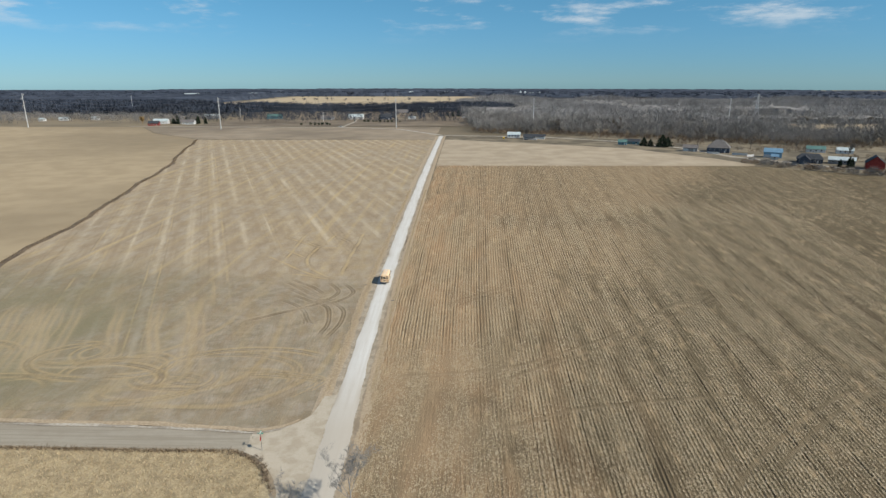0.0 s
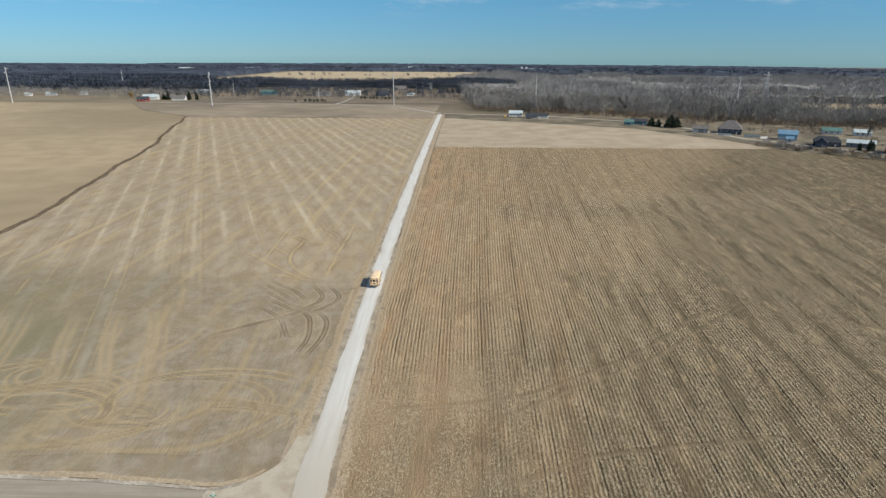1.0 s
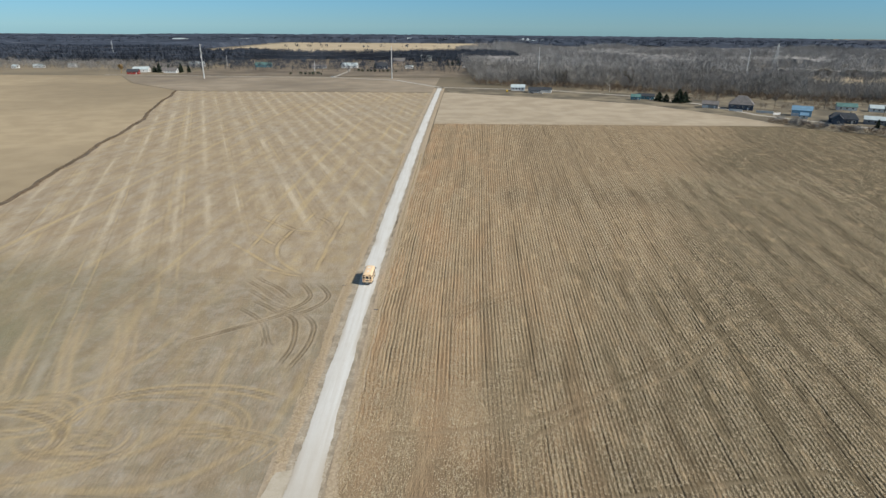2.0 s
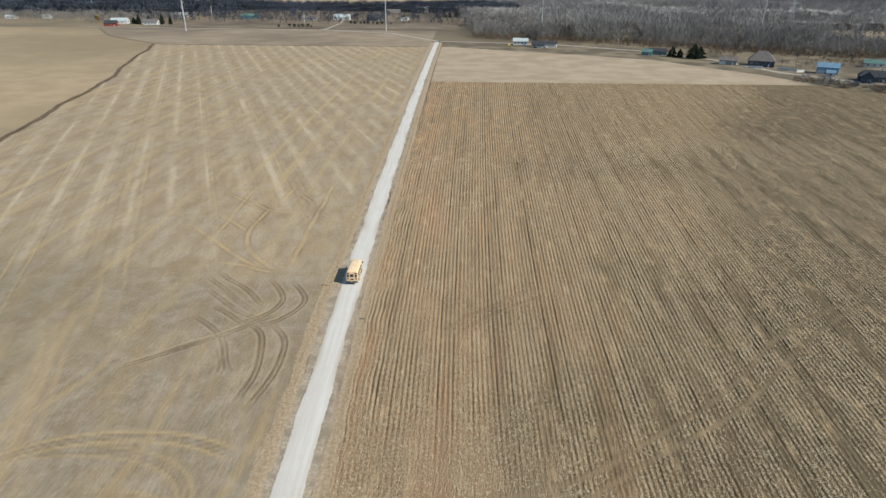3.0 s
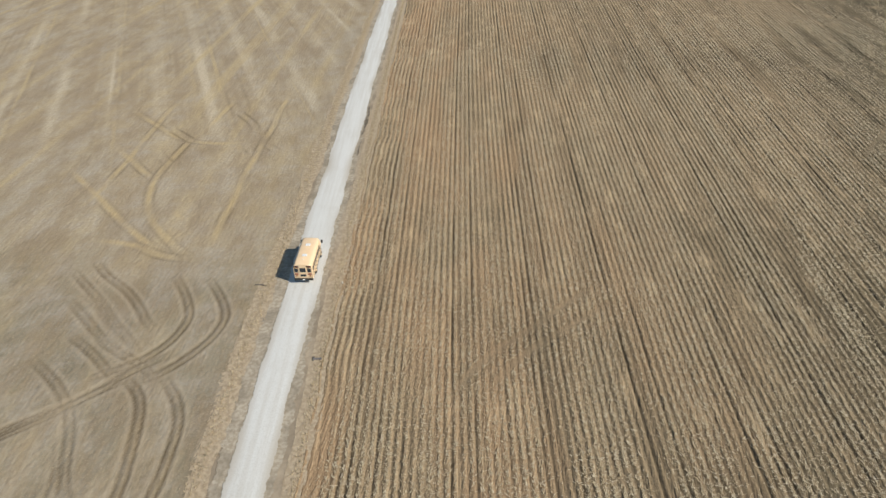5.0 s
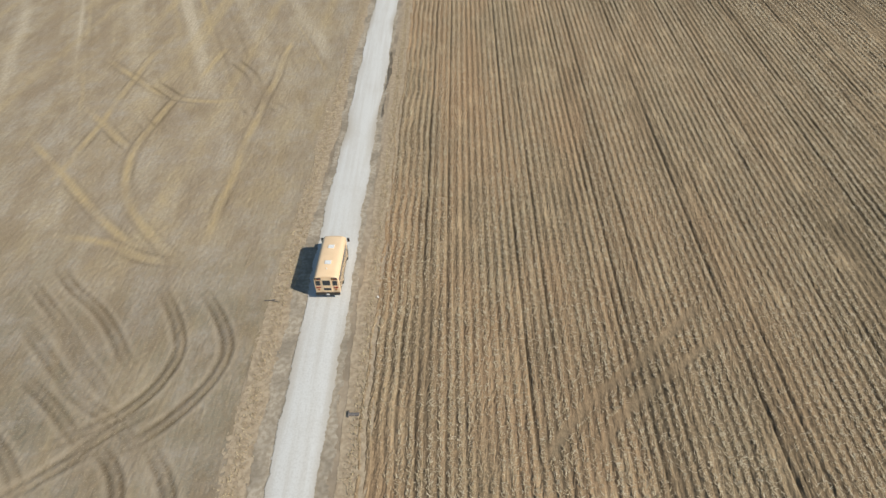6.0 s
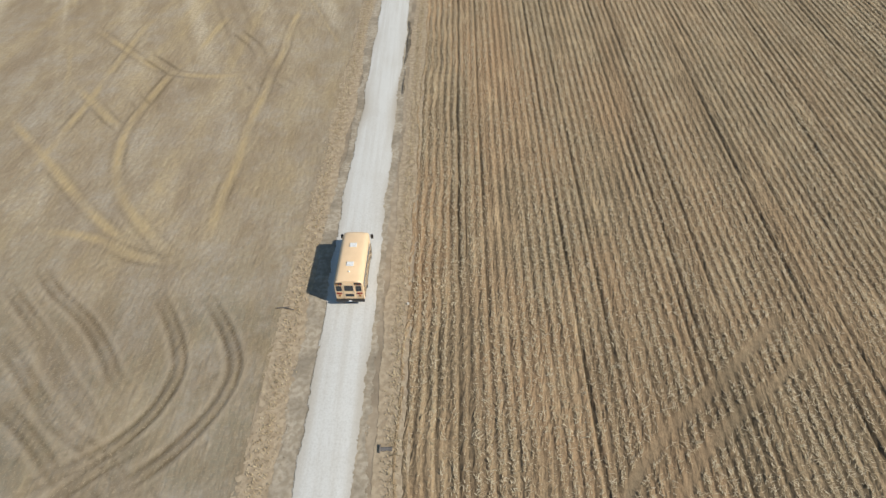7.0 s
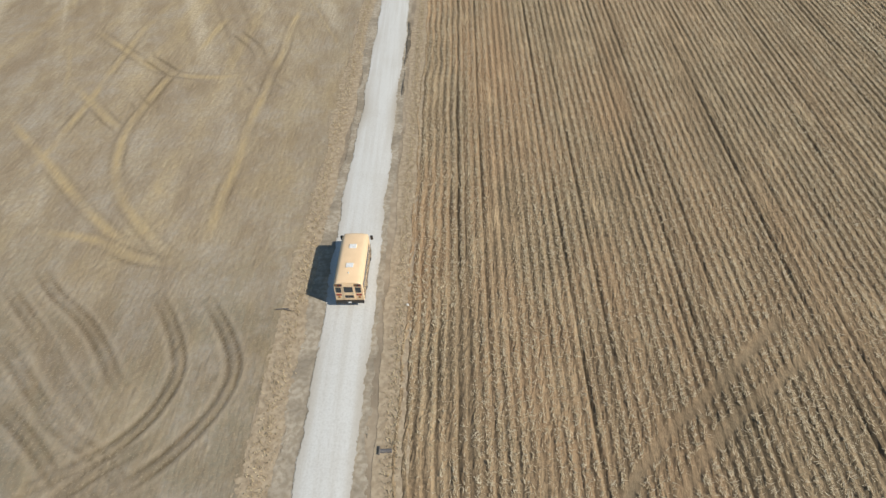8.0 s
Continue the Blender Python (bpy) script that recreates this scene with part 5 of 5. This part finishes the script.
house("trailer", "small white trailer home", pose(-38, 972, 0, 0, 0, 20), 12, 5, 3, 1.2, m_white, m_roof_pale, windows=2, category="trailer")
house("shed", "small white shed beside the wood corner", pose(50, 1000, 0, 0, 0, 0), 10, 7, 4, 2.4, m_white, m_roof, windows=1, category="shed")
house("red_barn", "small red barn beside the wood corner", pose(63, 1000, 0, 0, 0, 0), 13, 9, 4.2, 3.4, m_red, m_roof_dark, windows=0, category="barn")
house("farmhouse", "brick red farmhouse with a dark roof", pose(-393, 828, 0, 0, 0, 12), 14, 9, 3.2, 3, m_red, m_roof_dark, windows=3)
house("barn", "white barn behind the red farmhouse", pose(-398, 860, 0, 0, 0, 8), 20, 11, 4, 3, m_white, m_roof_pale, windows=2, category="barn")
house("cottage", "brick cottage between evergreens", pose(-376, 868, 0, 0, 0, 0), 14, 8, 3, 2.4, m_tan, m_roof)
house("cottage", "grey roofed house with a white front", pose(-354, 852, 0, 0, 0, 4), 17, 10, 3.2, 3.2, m_white, m_roof, windows=4)
house("cottage", "house with a pale metal roof behind trees", pose(-372, 985, 0, 0, 0, 4), 22, 11, 4, 3, m_grey, m_roof_pale)
for x, y, w_, lab in ((-585, 930, 22, "long white farm shed by a hedge"), (-545, 945, 16, "small white farm shed by dark firs"), (-610, 915, 12, "low white outbuilding at the field end")):
    house("farm_shed", lab, pose(x, y, 0, 0, 0, 5), 0.62 * w_, 8, 3.2, 1.9, m_white, m_roof_pale, windows=2, category="shed")
for x, y, w_ in ((330, 2600, 40), (380, 2620, 34), (450, 2680, 46), (250, 2560, 30), (-1050, 2500, 60), (-820, 2580, 40), (30, 3000, 50), (-150, 3050, 44)):
    house("farm_shed", "distant pale farm building among far fields", pose(x, y, float(rise(x, y)), 0, 0, 3), w_, 16, 9, 5, m_white, m_roof_pale, windows=0, doors=0, category="shed")


def silo(m, h, r_):
    s = thing("silo", "tall white grain silo on the skyline", "silo", m, "grain silos")
    part("shell", rod((0, 0, 0), (0, 0, h), r_, r_, 14), m_white, s)
    part("dome", rod((0, 0, h), (0, 0, h + r_ * 0.6), r_, r_ * 0.3, 14), m_roof_pale, s)
    return s


first = silo(pose(345, 2640, float(rise(345, 2640))), 18, 4.5)
copy_thing(first, pose(365, 2645, float(rise(365, 2645))))

# White fences, a garden pool, parked cars and the hay bale by the houses.
def fence(x, y, rot, n, label):
    f = thing("fence", label, "fence", pose(x, y, 0, 0, 0, rot), "white garden fences")
    for i in range(n):
        part("panel", box((2.4 * i + 1.2, 0, 0.95), (2.3, 0.06, 1.6), 0.01), m_white, f)
    for i in range(n + 1):
        part("post", box((2.4 * i, 0, 0.95), (0.14, 0.14, 1.9), 0.01), m_white, f)


fence(245, 505, -30, 4, "white vinyl garden fence beside the garage")
fence(262, 496, -32, 5, "white vinyl garden fence before the grey house")
fence(268, 482, 20, 3, "short white vinyl fence by the drive")


def car(m, paint, label):
    c = thing("car", label, "car", m)
    part("body", box((0, 0, 0.62), (1.8, 4.5, 0.65), 0.18), paint, c)
    part("cabin", box((0, -0.2, 1.15), (1.6, 2.4, 0.6), 0.22), m_glass, c)
    part("roof", box((0, -0.2, 1.45), (1.45, 1.9, 0.06), 0.02), paint, c)
    for sx2 in (-1, 1):
        for sy2 in (-1, 1):
            wl = part("wheel", rod((sx2 * 0.75, sy2 * 1.4, 0.34), (sx2 * 0.93, sy2 * 1.4, 0.34), 0.34, 0.34, 16), m_black, c)
            part("rim", rod((sx2 * 0.9, sy2 * 1.4, 0.34), (sx2 * 0.95, sy2 * 1.4, 0.34), 0.2, 0.2, 12), m_silver, wl)


car(pose(335, 402, 0, 0, 0, 30), m_white, "white car parked by the red barn")
car(pose(276, 430, 0, 0, 0, 50), m_dark, "dark car parked behind the field hedge")
car(pose(104, 622, 0, 0, 0, 70), m_dark, "dark car parked before the low house")
car(pose(113, 622, 0, 0, 0, 60), m_white, "white car parked before the low house")
car(pose(-125, 800, 0, 0, 0, 80), m_white, "white car on the far lane")
bale = thing("hay_bale", "yellow round hay bale by the white house", "bale", pose(81, 634, 0))
part("roll", rod((-1.1, 0, 1.2), (1.1, 0, 1.2), 1.2, 1.2, 20), m_hay, bale)

# The far lane past the houses, and the lane across the road's end.
def lane_along(name, pts, width, mat, label):
    p_ = np.array(pts, dtype=float)
    t = np.linspace(0, 1, 60)
    s_ = np.concatenate([[0], np.cumsum(np.hypot(*np.diff(p_, axis=0).T))])
    c = np.stack([np.interp(t * s_[-1], s_, p_[:, k]) for k in (0, 1)], -1)
    n_ = np.gradient(c, axis=0)
    n_ = np.stack([-n_[:, 1], n_[:, 0]], -1) / np.linalg.norm(n_, axis=1)[:, None]
    v = np.stack([c - n_ * width / 2, c + n_ * width / 2], 1)
    v = np.concatenate([v, np.full((60, 2, 1), 0.12)], -1)
    ob = new(name, mesh_of(name, v, grid_faces(2, 60)[:, ::-1], True))
    ob.data.materials.append(mat)
    return tagged(ob, label, "road", kind="structure")


m_tar = grainy("pale_lane", (0.44, 0.4, 0.34), (0.36, 0.32, 0.26), 0.2)
lane_along("far_lane", [(14, 676), (60, 668), (130, 652), (200, 606), (240, 545), (256, 482), (300, 425), (345, 385), (430, 325)], 5.5, m_tar, "pale gravel lane past the houses")
lane_along("cross_lane", [(15, 674), (-40, 760), (-120, 795), (-250, 800), (-420, 810)], 6, m_tar, "pale lane across the far fields")
lane_along("drive", [(-123, 798), (-121, 905), (-128, 960)], 3.5, m_tar, "narrow drive to the hamlet hall")

# A broken branch on the verge.
tw = thing("fallen_branch", "dark broken branch lying on the grass verge", "branch", pose(-5.5, 167.4, 0.1))
part("stick", rod((-0.7, 0, 0.06), (0.4, 0.12, 0.04), 0.06, 0.04), m_bark, tw)
part("fork", rod((-0.1, 0.05, 0.08), (0.9, -0.25, 0.06), 0.05, 0.02), m_bark, tw)


# ---- corn straw lying on the rows ----
m_straw = grainy("corn_straw", (0.62, 0.52, 0.36), (0.43, 0.335, 0.2), 3.0)


def straw(name, x0, x1, y0, y1, n, long, wide, label, seed):
    rng_ = np.random.RandomState(seed)
    x, y = rng_.uniform(x0, x1, n), rng_.uniform(y0, y1, n)
    y = y + 7.0 * rng_.randn(n)
    row = np.round((x - 4.3) / 0.76)
    spread_ = np.where((y < 130) & (x < 36), 0.4, 0.13)
    x = 0.15 + (4.3 + 0.76 * row + rng_.randn(n) * spread_) * fan(y) + centre(y)
    keep_ = patchy(x * 2, y * 0.3, 2.5, 61) + rng_.randn(n) * 0.5 > -0.35
    for line in TRACKS_R:
        keep_ &= near_line(x, y, line) > 0.5
    x, y = x[keep_], y[keep_]
    k = len(x)
    a = rng_.randn(k) * 0.75 + np.where(rng_.rand(k) < 0.65, 1.57, 0.0)
    el = rng_.uniform(0.0, 0.5, k)
    D = np.stack([np.cos(a) * np.cos(el), np.sin(a) * np.cos(el), np.sin(el)], -1) * (long * rng_.uniform(0.4, 1.3, k))[:, None]
    S = np.stack([-np.sin(a), np.cos(a), rng_.uniform(-0.4, 0.4, k)], -1) * (wide * rng_.uniform(0.6, 1.4, k))[:, None]
    P = np.stack([x, y, 0.1 + 0.05 * rng_.rand(k)], -1)
    v = np.stack([P - S, P + S, P + D], 1).reshape(-1, 3)
    ob = new(name, mesh_of(name, v, np.arange(len(v)).reshape(-1, 3)))
    ob.data.materials.append(m_straw)
    return tagged(ob, label, "straw", kind="stuff")


straw("straw_near", 4.5, 62, 138, 262, 230000, 0.36, 0.026, "pale corn straw scattered over the stubble rows", 1)
straw("straw_middle", 4.5, 120, 60, 140, 170000, 0.42, 0.038, "pale corn straw over the near headland", 2)
straw("straw_east", 60, 150, 136, 290, 190000, 0.5, 0.042, "pale corn straw over the olive brown rows", 4)
straw("straw_far", 4.5, 190, 250, 425, 90000, 0.6, 0.07, "pale corn straw over the farther rows", 3)


# ---- tufts of long grass ----
m_tuft = grainy("grass_tufts", (0.56, 0.45, 0.285), (0.38, 0.295, 0.175), 1.5)
m_weed = grainy("dead_weeds", (0.22, 0.16, 0.1), (0.14, 0.1, 0.065), 1.5)


def tufts(name, x, y, z, tall, wide, mat, label, seed):
    rng_ = np.random.RandomState(seed)
    k = len(x)
    a = rng_.rand(k) * 6.283
    P = np.stack([x, y, np.full(k, z)], -1)
    S = np.stack([np.cos(a), np.sin(a), 0 * a], -1) * (wide * rng_.uniform(0.5, 1.5, k))[:, None]
    lean = rng_.randn(k, 2) * 0.6 * tall
    D = np.stack([lean[:, 0], lean[:, 1], tall * rng_.uniform(0.4, 1.3, k)], -1)
    v = np.stack([P - S, P + S, P + D], 1).reshape(-1, 3)
    ob = new(name, mesh_of(name, v, np.arange(len(v)).reshape(-1, 3)))
    ob.data.materials.append(mat)
    return tagged(ob, label, "grass", kind="stuff")


rg = np.random.RandomState(11)
gx, gy = rg.uniform(-75, -9, 40000), rg.uniform(58, 85, 40000)
ok_ = gy < np.interp(gx, xs, meadow_hi) - 0.3
tufts("meadow_grass", gx[ok_], gy[ok_], 0.08, 0.35, 0.05, m_tuft, "long dry grass leaning in the meadow", 12)
gy = rg.uniform(104, 330, 26000)
side = rg.rand(26000) < 0.55
gx = centre(gy) + np.where(side, -4.7 + rg.randn(26000) * 0.5, 4.3 + rg.randn(26000) * 0.32)
tufts("verge_tufts", gx, gy, 0.06, 0.16, 0.035, m_tuft, "short dry grass tufts along the road", 13)
gy = rg.uniform(90, 620, 9000)
gx = np.interp(gy, [90, 178, 260, 435, 626], [-118, -132, -145, -190, -248]) + wobble(gy, 14, 1.6, 30) + rg.randn(9000) * 0.7
tufts("ditch_weeds", gx, gy, 0.1, 0.55, 0.1, m_weed, "dead brown weeds standing in the ditch", 14)
gx = rg.uniform(-75, -7.2, 2600)
tufts("lane_weeds", gx, np.interp(gx, xs, meadow_hi) - 0.2 + rg.randn(2600) * 0.25, 0.1, 0.5, 0.05, m_weed, "dead weeds along the lane edge", 15)

# A pipe end in the ditch and a pale scrap in the field.
pipe = thing("culvert_pipe", "grey corrugated culvert pipe end in the roadside grass", "pipe", pose(4.0, 154.5, 0.0))
bm = bmesh.new()
for i_ in range(7):
    add_rod(bm, (-0.42 + 0.12 * i_, 0, 0.02), (-0.37 + 0.12 * i_, 0, 0.02), 0.17, 0.17, 14)
    add_rod(bm, (-0.37 + 0.12 * i_, 0, 0.02), (-0.3 + 0.12 * i_, 0, 0.02), 0.15, 0.15, 14)
part("tube", bm, m_roof, pipe)
part("headwall", box((-0.45, 0, 0.05), (0.1, 0.6, 0.3), 0.03), m_bark, pipe)
rock = thing("stone", "small white stone at the edge of the stubble", "stone", pose(5.1, 167.7, 0.1))
bm = bmesh.new()
bmesh.ops.create_icosphere(bm, subdivisions=2, radius=0.13)
for vtx in bm.verts:
    vtx.co *= 0.8 + 0.4 * noise.noise(vtx.co * 9)
part("lump", bm, m_hatch, rock)
